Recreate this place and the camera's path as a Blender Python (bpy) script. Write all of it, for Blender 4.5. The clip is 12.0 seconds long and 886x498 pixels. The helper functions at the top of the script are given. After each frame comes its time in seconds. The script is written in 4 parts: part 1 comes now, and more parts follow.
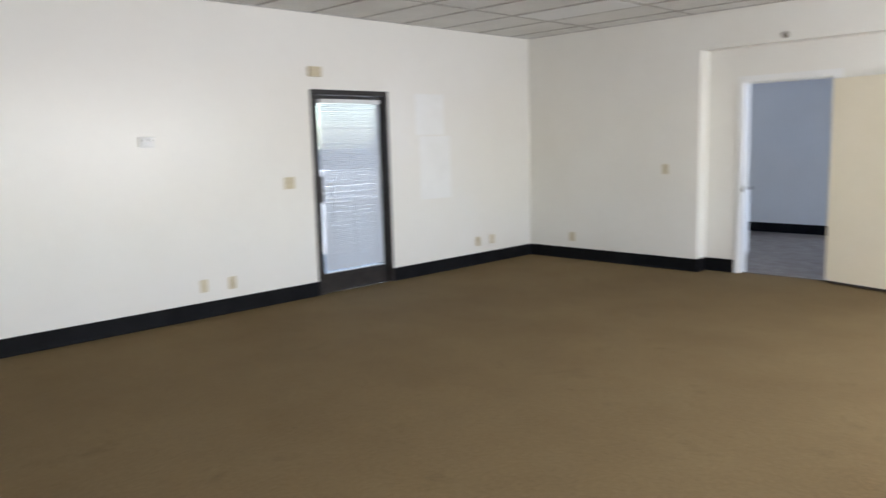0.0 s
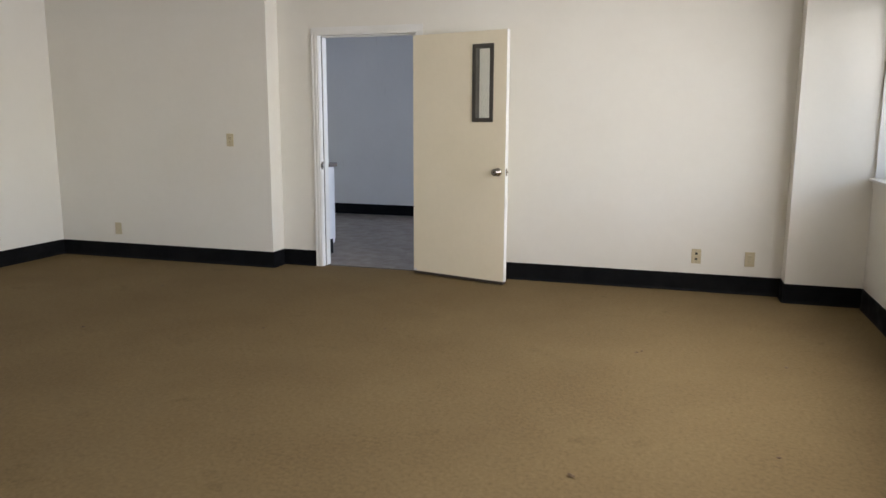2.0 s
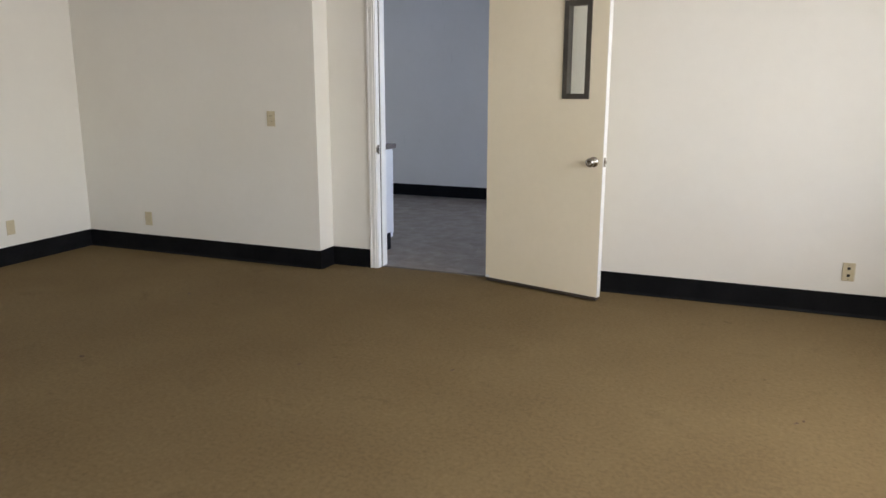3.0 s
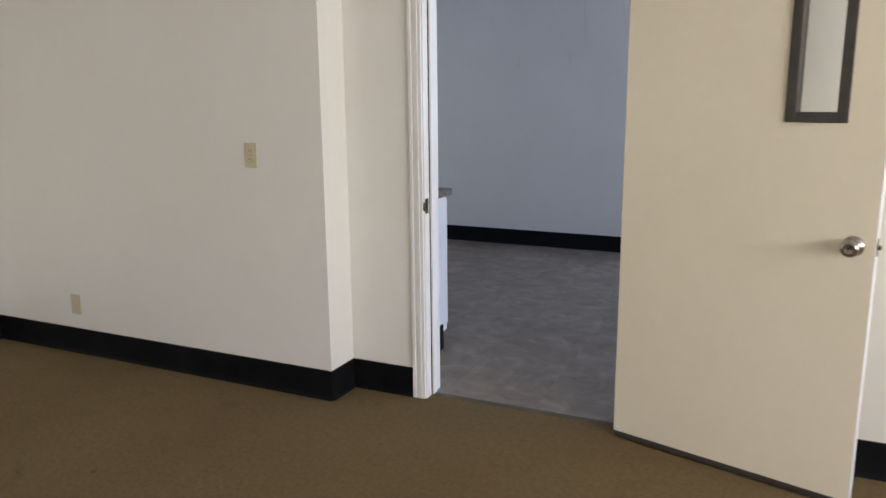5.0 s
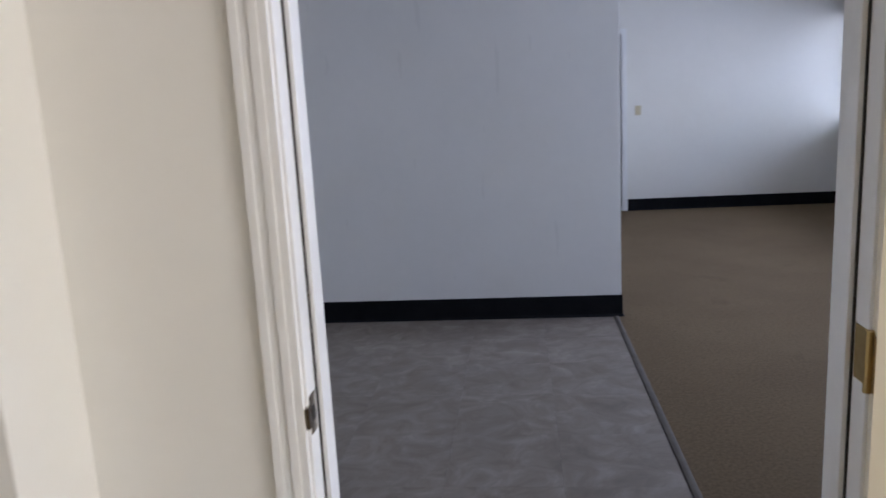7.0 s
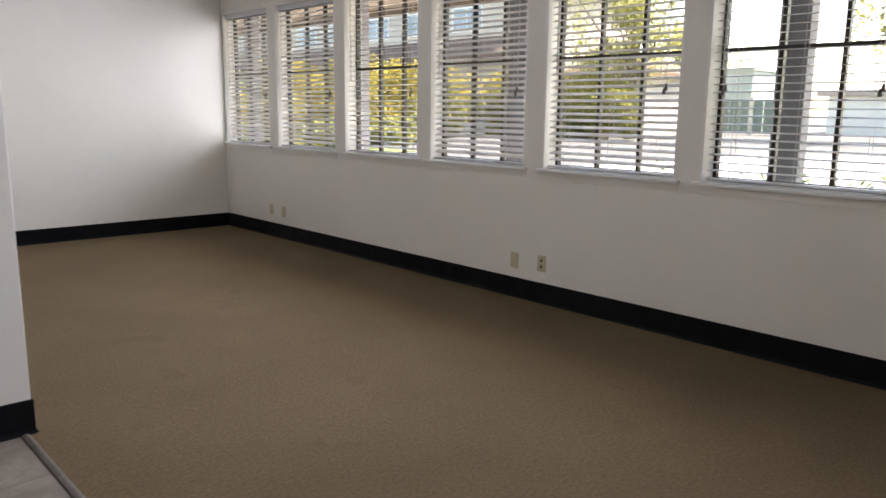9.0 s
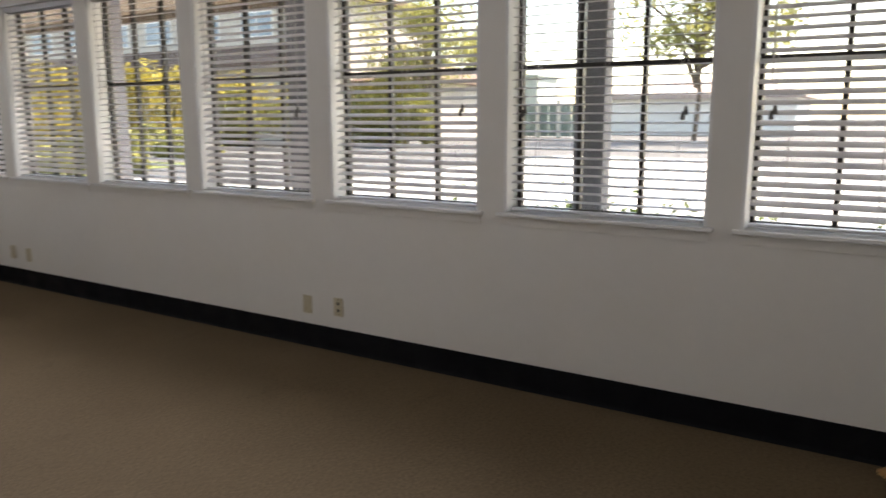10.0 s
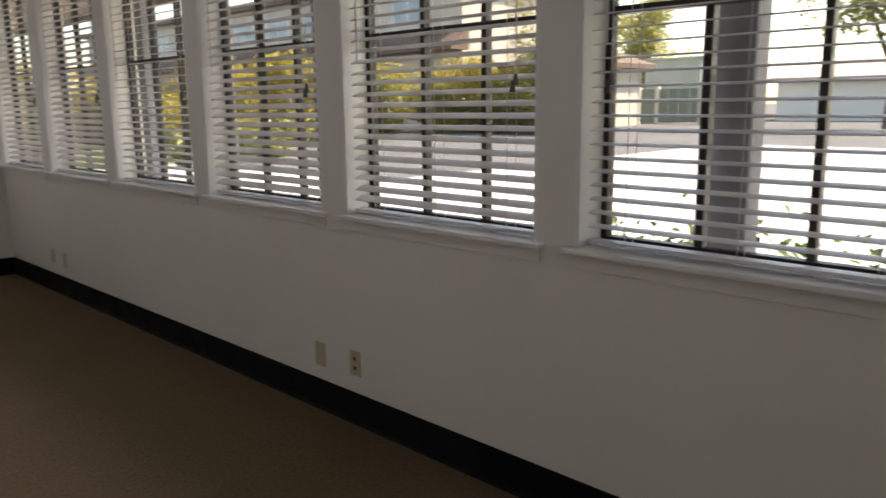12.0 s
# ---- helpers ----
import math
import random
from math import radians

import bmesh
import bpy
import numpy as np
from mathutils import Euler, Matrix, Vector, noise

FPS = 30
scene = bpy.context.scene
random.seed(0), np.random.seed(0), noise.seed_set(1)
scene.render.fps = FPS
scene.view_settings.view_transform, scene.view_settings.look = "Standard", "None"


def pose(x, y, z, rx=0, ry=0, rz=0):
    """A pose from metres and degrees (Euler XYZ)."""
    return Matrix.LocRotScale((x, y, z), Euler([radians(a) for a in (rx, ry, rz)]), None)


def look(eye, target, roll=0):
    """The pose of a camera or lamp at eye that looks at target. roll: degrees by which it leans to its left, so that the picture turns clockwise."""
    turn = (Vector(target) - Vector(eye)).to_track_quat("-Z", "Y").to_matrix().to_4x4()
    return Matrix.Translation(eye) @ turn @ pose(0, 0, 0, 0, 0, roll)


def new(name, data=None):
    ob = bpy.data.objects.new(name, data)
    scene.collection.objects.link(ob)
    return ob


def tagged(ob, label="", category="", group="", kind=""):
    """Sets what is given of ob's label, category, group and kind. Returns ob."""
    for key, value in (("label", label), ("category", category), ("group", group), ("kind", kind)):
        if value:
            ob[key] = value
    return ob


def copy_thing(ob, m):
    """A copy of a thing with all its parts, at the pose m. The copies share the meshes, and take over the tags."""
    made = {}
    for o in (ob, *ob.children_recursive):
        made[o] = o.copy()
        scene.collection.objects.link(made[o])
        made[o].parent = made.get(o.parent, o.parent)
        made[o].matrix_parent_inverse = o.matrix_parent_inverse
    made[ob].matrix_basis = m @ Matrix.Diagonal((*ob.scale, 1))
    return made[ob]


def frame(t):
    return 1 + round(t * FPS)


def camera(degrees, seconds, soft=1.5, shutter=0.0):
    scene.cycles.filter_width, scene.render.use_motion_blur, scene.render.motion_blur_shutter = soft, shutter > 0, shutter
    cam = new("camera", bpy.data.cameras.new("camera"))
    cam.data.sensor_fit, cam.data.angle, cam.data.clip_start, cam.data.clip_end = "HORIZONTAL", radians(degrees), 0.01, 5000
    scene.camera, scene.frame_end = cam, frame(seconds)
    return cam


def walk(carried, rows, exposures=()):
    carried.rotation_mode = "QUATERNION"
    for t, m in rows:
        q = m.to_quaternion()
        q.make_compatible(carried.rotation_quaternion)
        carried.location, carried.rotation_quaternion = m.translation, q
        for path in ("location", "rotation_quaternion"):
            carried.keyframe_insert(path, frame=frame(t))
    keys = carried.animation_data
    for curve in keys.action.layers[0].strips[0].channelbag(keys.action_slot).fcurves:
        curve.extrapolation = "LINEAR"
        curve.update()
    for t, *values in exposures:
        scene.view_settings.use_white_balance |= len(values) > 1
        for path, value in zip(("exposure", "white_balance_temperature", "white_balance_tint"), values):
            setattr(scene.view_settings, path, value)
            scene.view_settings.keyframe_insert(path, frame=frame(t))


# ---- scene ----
cam = camera(61.2, 12.0, shutter=0.25)
PATH = [
    (0, (0.657, 1.031, 1.53), (-0.752, 2.422, 1.248), -1.6),
    (0.1, (0.630, 1.109, 1.508), (-0.663, 2.609, 1.229), -2.5),
    (0.5, (0.547, 1.422, 1.427), (-0.364, 3.174, 1.109), -1.9),
    (1, (0.49, 1.9, 1.388), (-0.212, 3.742, 1.054), -0.6),
    (1.5, (0.385, 2.407, 1.346), (-0.239, 4.277, 1.008), 0.7),
    (2, (0.224, 2.933, 1.348), (-0.362, 4.815, 1.007), 0.2),
    (2.5, (0.034, 3.444, 1.351), (-0.631, 5.294, 0.985), 0.4),
    (3, (-0.235, 3.988, 1.423), (-0.969, 5.798, 0.992), 0.1),
    (3.2, (-0.34, 4.212, 1.431), (-1.077, 6.018, 0.987), 0.2),
    (5, (-1.361, 6.095, 1.431), (-2.188, 7.87, 1.026), -0.5),
    (5.5, (-1.702, 6.551, 1.428), (-2.438, 8.367, 1.024), -0.0),
    (6, (-1.977, 7.0, 1.427), (-2.664, 8.836, 1.035), -0.5),
    (6.5, (-2.241, 7.458, 1.458), (-2.831, 9.328, 1.067), -1.5),
    (6.7, (-2.352, 7.627, 1.453), (-2.804, 9.538, 1.077), -2.2),
    (8.3, (-2.682, 9.376, 1.375), (-1.716, 11.086, 0.995), -1.0),
    (8.5, (-2.677, 9.46, 1.342), (-1.531, 11.057, 0.971), 0.1),
    (9, (-2.591, 9.569, 1.332), (-1.255, 11.012, 0.968), 0.7),
    (9.5, (-2.308, 9.73, 1.382), (-0.868, 11.077, 1.047), 1.1),
    (10, (-2.03, 9.93, 1.438), (-0.366, 10.984, 1.09), -0.2),
    (10.5, (-1.733, 10.082, 1.375), (0.067, 10.878, 1.015), -1.2),
    (11, (-1.342, 10.192, 1.387), (0.407, 11.086, 1.007), -0.6),
    (11.5, (-0.937, 10.336, 1.387), (0.73, 11.373, 1.007), -0.9),
    (12, (-0.576, 10.391, 1.402), (0.832, 11.76, 1.024), -0.7),
]
walk(cam, [(t, look(eye, target, roll)) for t, eye, target, roll in PATH],
     [(0, 2.2, 5850, 11), (0.5, 1.98, 5950, 11), (1, 1.84, 6150, 12), (2.5, 1.84, 6250, 12), (3.2, 1.95, 6250, 12), (5, 1.97, 6250, 14), (5.5, 2.02, 6200, 15), (6, 2.02, 6200, 16), (6.7, 1.96, 6050, 16),
      (8.3, 2.55, 7850, 14), (9.5, 2.34, 8000, 14), (10.5, 1.96, 8150, 15), (11.5, 1.72, 8300, 15), (12, 1.56, 8400, 16)])

# ---- world, sun ----
world = bpy.data.worlds.new("sky")
scene.world = world
world.use_nodes = True
wn = world.node_tree.nodes
sky = wn.new("ShaderNodeTexSky")
sky.sky_type = "NISHITA"
sky.sun_disc = False
SUN_EL, SUN_AZ = 50.0, 122.0
sky.sun_elevation, sky.sun_rotation = radians(SUN_EL), radians(SUN_AZ)
world.node_tree.links.new(sky.outputs[0], wn["Background"].inputs[0])
wn["Background"].inputs[1].default_value = 0.15

sun = new("sun", bpy.data.lights.new("sun", "SUN"))
sun.data.energy, sun.data.angle, sun.data.color = 4.5, radians(0.5), (1.0, 0.975, 0.94)
sx, sy = math.sin(radians(SUN_AZ)), math.cos(radians(SUN_AZ))
ce, se = math.cos(radians(SUN_EL)), math.sin(radians(SUN_EL))
sun.matrix_world = look((40 * sx * ce, 40 * sy * ce, 40 * se), (0, 0, 0))


# daylight through the window openings of the two rooms
WINS_C = [(16.55, 17.535), (15.375, 16.415), (14.21, 15.24), (13.065, 14.08), (11.888, 12.912), (10.711, 11.74), (9.535, 10.57)]
WINS_A = [(8.915 - 1.165 * j - 1.03, 8.915 - 1.165 * j) for j in range(9)]
DAY_C, DAY_A = [2.7, 5.2, 6.0, 6.6, 7.2, 4.6, 2.0], [1.7, 11.5, 10.0, 6.5, 5.0, 5.0, 5.0, 5.0, 5.0]
for wins, powers, tint, x, spread, high, down in ((WINS_A, DAY_A, (1.0, 0.955, 0.895), 1.62, 155, 1.1, 9), (WINS_C, DAY_C, (0.645, 0.75, 1.0), 1.425, 125, 1.2, 0)):
    for (y0, y1), power in zip(wins, powers):
        d = new("window_daylight", bpy.data.lights.new("window_daylight", "AREA"))
        d.data.shape, d.data.size, d.data.size_y = "RECTANGLE", high, y1 - y0 - 0.06
        d.data.energy, d.data.color, d.data.spread = power, tint, radians(spread)
        d.matrix_world = pose(x, (y0 + y1) / 2, 1.62, 0, 90 - down, 0)


# ---- materials ----
def material(name, color, rough=0.5, metal=0.0, spec=0.5):
    m = bpy.data.materials.new(name)
    m.use_nodes = True
    b = m.node_tree.nodes["Principled BSDF"]
    b.inputs["Base Color"].default_value = (*color, 1)
    b.inputs["Roughness"].default_value = rough
    b.inputs["Metallic"].default_value = metal
    b.inputs["Specular IOR Level"].default_value = spec
    return m


def node(m, kind, **values):
    n = m.node_tree.nodes.new(kind)
    for k, v in values.items():
        n.inputs[k.replace("_", " ")].default_value = v
    return n


def coords(m, scale=(1, 1, 1), world_space=True):
    if world_space:
        src = m.node_tree.nodes.new("ShaderNodeNewGeometry").outputs["Position"]
    else:
        src = m.node_tree.nodes.new("ShaderNodeTexCoord").outputs["Object"]
    mp = node(m, "ShaderNodeMapping", Scale=scale)
    m.node_tree.links.new(src, mp.inputs["Vector"])
    return mp.outputs["Vector"]


def mottle(m, a, b, scale, detail=4, low=0.35, high=0.65, stretch=(1, 1, 1), second=None, base="Base Color"):
    """Two colours by noise, and a second finer noise over them."""
    L = m.node_tree.links.new
    v = coords(m, stretch)
    n1 = node(m, "ShaderNodeTexNoise", Scale=scale, Detail=detail, Roughness=0.6)
    L(v, n1.inputs["Vector"])
    r1 = m.node_tree.nodes.new("ShaderNodeValToRGB")
    r1.color_ramp.elements[0].position, r1.color_ramp.elements[1].position = low, high
    r1.color_ramp.elements[0].color, r1.color_ramp.elements[1].color = (*a, 1), (*b, 1)
    L(n1.outputs["Fac"], r1.inputs["Fac"])
    out = r1.outputs["Color"]
    if second:
        s2, amount = second
        n2 = node(m, "ShaderNodeTexNoise", Scale=s2, Detail=6.0, Roughness=0.75)
        L(v, n2.inputs["Vector"])
        r2 = m.node_tree.nodes.new("ShaderNodeMapRange")
        r2.inputs["From Min"].default_value, r2.inputs["From Max"].default_value = 0.3, 0.7
        r2.inputs["To Min"].default_value, r2.inputs["To Max"].default_value = 1 - amount, 1 + amount
        L(n2.outputs["Fac"], r2.inputs["Value"])
        mul = m.node_tree.nodes.new("ShaderNodeVectorMath")
        mul.operation = "MULTIPLY"
        L(out, mul.inputs[0])
        L(r2.outputs["Result"], mul.inputs[1])
        out = mul.outputs["Vector"]
    L(out, m.node_tree.nodes["Principled BSDF"].inputs[base])
    return m


def relief(m, scale, strength, distance=0.002, stretch=(1, 1, 1), detail=4.0, more=None):
    L = m.node_tree.links.new
    v = coords(m, stretch)
    n = node(m, "ShaderNodeTexNoise", Scale=scale, Detail=detail, Roughness=0.6)
    L(v, n.inputs["Vector"])
    b = node(m, "ShaderNodeBump", Strength=strength, Distance=distance)
    L(n.outputs["Fac"], b.inputs["Height"])
    last = b
    if more:
        n2 = node(m, "ShaderNodeTexNoise", Scale=more[0], Detail=3.0)
        L(v, n2.inputs["Vector"])
        b2 = node(m, "ShaderNodeBump", Strength=more[1], Distance=more[2])
        L(n2.outputs["Fac"], b2.inputs["Height"])
        L(b.outputs["Normal"], b2.inputs["Normal"])
        last = b2
    L(last.outputs["Normal"], m.node_tree.nodes["Principled BSDF"].inputs["Normal"])
    return m


def uneven_gloss(m, scale, lo, hi, stretch=(1, 1, 1)):
    L = m.node_tree.links.new
    n = node(m, "ShaderNodeTexNoise", Scale=scale, Detail=4.0)
    L(coords(m, stretch), n.inputs["Vector"])
    r = m.node_tree.nodes.new("ShaderNodeMapRange")
    r.inputs["From Min"].default_value, r.inputs["From Max"].default_value = 0.3, 0.7
    r.inputs["To Min"].default_value, r.inputs["To Max"].default_value = lo, hi
    L(n.outputs["Fac"], r.inputs["Value"])
    L(r.outputs["Result"], m.node_tree.nodes["Principled BSDF"].inputs["Roughness"])
    return m


M = {}
M["wall"] = relief(mottle(material("wall_paint", (0.78, 0.76, 0.70), 0.3), (0.77, 0.745, 0.685), (0.80, 0.78, 0.725), 0.9, second=(14, 0.012)),
                   14.0, 0.16, 0.003, (1, 1, 0.5), more=(5.0, 0.05, 0.004))
uneven_gloss(M["wall"], 3.0, 0.36, 0.46, (1, 1, 0.4))
M["wall_smooth"] = relief(mottle(material("gloss_wall_paint", (0.78, 0.76, 0.70), 0.3), (0.78, 0.755, 0.70), (0.80, 0.78, 0.73), 0.7, second=(11, 0.01)),
                          5.0, 0.06, 0.004, (1, 1, 0.5), more=(16, 0.06, 0.002))
M["wall_smooth"].node_tree.nodes["Principled BSDF"].inputs["Specular IOR Level"].default_value = 0.5
M["wall_rough"] = relief(mottle(material("trowelled_wall_paint", (0.78, 0.77, 0.74), 0.3), (0.76, 0.75, 0.72), (0.80, 0.79, 0.765), 0.9, second=(14, 0.012)),
                         30.0, 0.35, 0.0025, (1, 1, 0.10), more=(9.0, 0.10, 0.003))
uneven_gloss(M["wall_rough"], 14.0, 0.27, 0.35, (1, 1, 0.15))
M["patch"] = relief(mottle(material("touch_up_paint", (0.82, 0.82, 0.80), 0.3), (0.80, 0.795, 0.77), (0.84, 0.835, 0.815), 2.5, second=(14, 0.015)), 14, 0.1, 0.002)
M["trim"] = relief(mottle(material("white_trim_paint", (0.8, 0.8, 0.78), 0.35), (0.78, 0.775, 0.75), (0.83, 0.825, 0.81), 3.0, second=(30, 0.02)), 60, 0.08, 0.001)
M["door"] = relief(mottle(material("cream_door_paint", (0.82, 0.76, 0.62), 0.35), (0.88, 0.80, 0.625), (0.91, 0.83, 0.66), 1.5, second=(20, 0.015)), 40, 0.06, 0.001, (1, 1, 0.3))
M["base"] = uneven_gloss(relief(mottle(material("black_rubber", (0.005, 0.0055, 0.007), 0.6, spec=0.12), (0.004, 0.0045, 0.006), (0.008, 0.0085, 0.010), 5.0, second=(60, 0.2)), 90, 0.1, 0.001), 8, 0.5, 0.7)
M["carpet"] = relief(mottle(material("tan_carpet", (0.22, 0.15, 0.07), 0.95, spec=0.1), (0.160, 0.113, 0.056), (0.188, 0.136, 0.068), 1.3, 8, 0.3, 0.7, second=(48, 0.22)),
                     220, 0.9, 0.004, more=(34, 0.4, 0.004))
def stains(m, scale, low, high, depth):
    """Faint darker spots of their own shape over the base colour."""
    L = m.node_tree.links.new
    to = m.node_tree.nodes["Principled BSDF"].inputs["Base Color"]
    src = to.links[0].from_socket
    n = node(m, "ShaderNodeTexNoise", Scale=scale, Detail=5.0, Roughness=0.65, Distortion=0.4)
    L(coords(m), n.inputs["Vector"])
    r = m.node_tree.nodes.new("ShaderNodeMapRange")
    r.inputs["From Min"].default_value, r.inputs["From Max"].default_value = low, high
    r.inputs["To Min"].default_value, r.inputs["To Max"].default_value = 1.0, 1.0 - depth
    L(n.outputs["Fac"], r.inputs["Value"])
    mul = m.node_tree.nodes.new("ShaderNodeVectorMath")
    mul.operation = "MULTIPLY"
    L(src, mul.inputs[0])
    L(r.outputs["Result"], mul.inputs[1])
    L(mul.outputs["Vector"], to)
    return m


stains(stains(M["carpet"], 2.6, 0.60, 0.76, 0.22), 9.0, 0.66, 0.76, 0.28)
M["carpet_c"] = relief(mottle(material("brown_carpet", (0.165, 0.125, 0.088), 0.95, spec=0.1), (0.132, 0.093, 0.055), (0.166, 0.119, 0.070), 1.1, 6, 0.25, 0.75, second=(60, 0.3)),
                       260, 0.9, 0.004, more=(40, 0.5, 0.004))
stains(stains(M["carpet_c"], 2.2, 0.60, 0.78, 0.20), 8.0, 0.68, 0.78, 0.22)
M["vinyl"] = material("grey_vinyl_tile", (0.2, 0.19, 0.18), 0.45)
M["grout"] = mottle(material("vinyl_adhesive_bed", (0.10, 0.095, 0.09), 0.8), (0.09, 0.085, 0.08), (0.12, 0.115, 0.11), 12)
M["ceiling"] = relief(mottle(material("ceiling_tile", (0.74, 0.73, 0.70), 0.9, spec=0.2), (0.70, 0.69, 0.66), (0.78, 0.77, 0.74), 2.0, second=(120, 0.12)), 180, 0.6, 0.003)
M["tbar"] = mottle(material("ceiling_grid_metal", (0.45, 0.43, 0.40), 0.6), (0.30, 0.28, 0.26), (0.5, 0.48, 0.45), 5)
M["bronze"] = uneven_gloss(mottle(material("dark_bronze_aluminium", (0.025, 0.022, 0.02), 0.4, 0.3), (0.02, 0.018, 0.017), (0.035, 0.031, 0.028), 9), 20, 0.3, 0.5)
M["lite_frame"] = mottle(material("grey_brown_metal", (0.07, 0.065, 0.055), 0.5, 0.2), (0.06, 0.055, 0.047), (0.085, 0.078, 0.066), 15)
M["plate"] = mottle(material("ivory_plastic", (0.56, 0.49, 0.33), 0.35), (0.53, 0.46, 0.31), (0.59, 0.52, 0.36), 30)
M["slot"] = material("dark_slot", (0.02, 0.018, 0.015), 0.6)
M["chrome"] = uneven_gloss(material("satin_nickel", (0.45, 0.42, 0.38), 0.2, 1.0), 40, 0.15, 0.28)
M["brass"] = uneven_gloss(material("dull_brass", (0.45, 0.33, 0.14), 0.35, 1.0), 50, 0.3, 0.5)
M["slat"] = mottle(material("white_blind_slat", (0.66, 0.66, 0.67), 0.4), (0.62, 0.62, 0.63), (0.70, 0.70, 0.71), 4, second=(40, 0.03))
M["cord"] = material("white_cord", (0.65, 0.64, 0.62), 0.8)
M["tassel"] = material("dark_tassel", (0.10, 0.095, 0.09), 0.6)
M["cabinet"] = relief(mottle(material("white_cabinet_laminate", (0.78, 0.79, 0.8), 0.35), (0.76, 0.77, 0.78), (0.8, 0.81, 0.82), 3), 30, 0.05, 0.001)
M["counter"] = mottle(material("brown_laminate", (0.13, 0.105, 0.09), 0.4), (0.09, 0.072, 0.06), (0.18, 0.15, 0.13), 40, second=(160, 0.3))
M["strip"] = uneven_gloss(mottle(material("vinyl_reducer_strip", (0.12, 0.10, 0.085), 0.45), (0.075, 0.062, 0.05), (0.11, 0.092, 0.075), 8), 15, 0.6, 0.75)
M["sweep"] = material("brown_door_sweep", (0.05, 0.04, 0.032), 0.7)
M["thermo"] = material("white_plastic", (0.75, 0.75, 0.74), 0.35)
M["straw"] = relief(mottle(material("broom_straw", (0.64, 0.36, 0.14), 0.75), (0.54, 0.28, 0.10), (0.74, 0.45, 0.19), 60, second=(300, 0.3)), 400, 0.6, 0.002, (1, 1, 0.1))
M["stitch"] = material("dark_red_twine", (0.09, 0.03, 0.022), 0.8)
M["handle_wood"] = mottle(material("dark_handle", (0.09, 0.06, 0.035), 0.45), (0.06, 0.04, 0.024), (0.12, 0.08, 0.05), 30, stretch=(1, 1, 0.1))
M["tin"] = mottle(material("tin_ferrule", (0.45, 0.44, 0.42), 0.4, 0.8), (0.15, 0.14, 0.13), (0.55, 0.54, 0.52), 60)
M["debris"] = mottle(material("dry_leaf", (0.10, 0.06, 0.03), 0.9), (0.07, 0.04, 0.02), (0.14, 0.09, 0.05), 80)
M["concrete"] = relief(mottle(material("pale_concrete", (0.50, 0.48, 0.45), 0.85), (0.42, 0.405, 0.38), (0.56, 0.54, 0.51), 0.6, 6, second=(9, 0.1)), 30, 0.4, 0.004)
M["asphalt"] = relief(mottle(material("worn_asphalt", (0.09, 0.088, 0.09), 0.9), (0.07, 0.069, 0.07), (0.115, 0.112, 0.115), 0.4, 6, second=(20, 0.25)), 80, 0.5, 0.005)
M["post"] = relief(mottle(material("grey_post_paint", (0.23, 0.22, 0.24), 0.6), (0.19, 0.19, 0.225), (0.245, 0.245, 0.285), 3, stretch=(1, 1, 0.2), second=(30, 0.06)), 30, 0.2, 0.003, (1, 1, 0.1))
M["soffit"] = mottle(material("brown_timber_soffit", (0.16, 0.12, 0.09), 0.8), (0.13, 0.10, 0.075), (0.19, 0.145, 0.11), 2, stretch=(1, 8, 1))
M["stucco"] = relief(mottle(material("beige_stucco", (0.50, 0.46, 0.40), 0.9), (0.46, 0.42, 0.365), (0.54, 0.50, 0.435), 1.2, second=(25, 0.06)), 60, 0.5, 0.006)
M["pale_stucco"] = relief(mottle(material("pale_stucco", (0.78, 0.77, 0.74), 0.9), (0.75, 0.74, 0.71), (0.81, 0.80, 0.77), 1.0, second=(25, 0.05)), 60, 0.4, 0.006)
M["shingle"] = relief(mottle(material("brown_shingles", (0.13, 0.085, 0.065), 0.9), (0.10, 0.065, 0.05), (0.17, 0.115, 0.09), 5, second=(30, 0.2)), 20, 0.6, 0.02)
# paler copy of the shingles: outdoor glare put into the far roof's colour
M["glare_shingle"] = relief(mottle(material("glare_washed_shingles", (0.40, 0.33, 0.30), 0.9), (0.36, 0.29, 0.26), (0.44, 0.37, 0.34), 5, second=(30, 0.12)), 20, 0.5, 0.02)
M["green"] = mottle(material("green_painted_panel", (0.15, 0.20, 0.17), 0.6), (0.13, 0.18, 0.15), (0.17, 0.22, 0.19), 2, second=(20, 0.08))
M["white_post"] = mottle(material("pale_post_paint", (0.62, 0.60, 0.52), 0.6), (0.56, 0.54, 0.46), (0.68, 0.66, 0.58), 4)
M["bark"] = relief(mottle(material("grey_bark", (0.12, 0.09, 0.065), 0.95), (0.08, 0.06, 0.045), (0.17, 0.13, 0.10), 9, stretch=(1, 1, 0.2)), 30, 0.9, 0.02, (1, 1, 0.2))
M["dark_room"] = mottle(material("plain_wall_paint", (0.6, 0.59, 0.56), 0.6), (0.57, 0.56, 0.53), (0.63, 0.62, 0.59), 1)


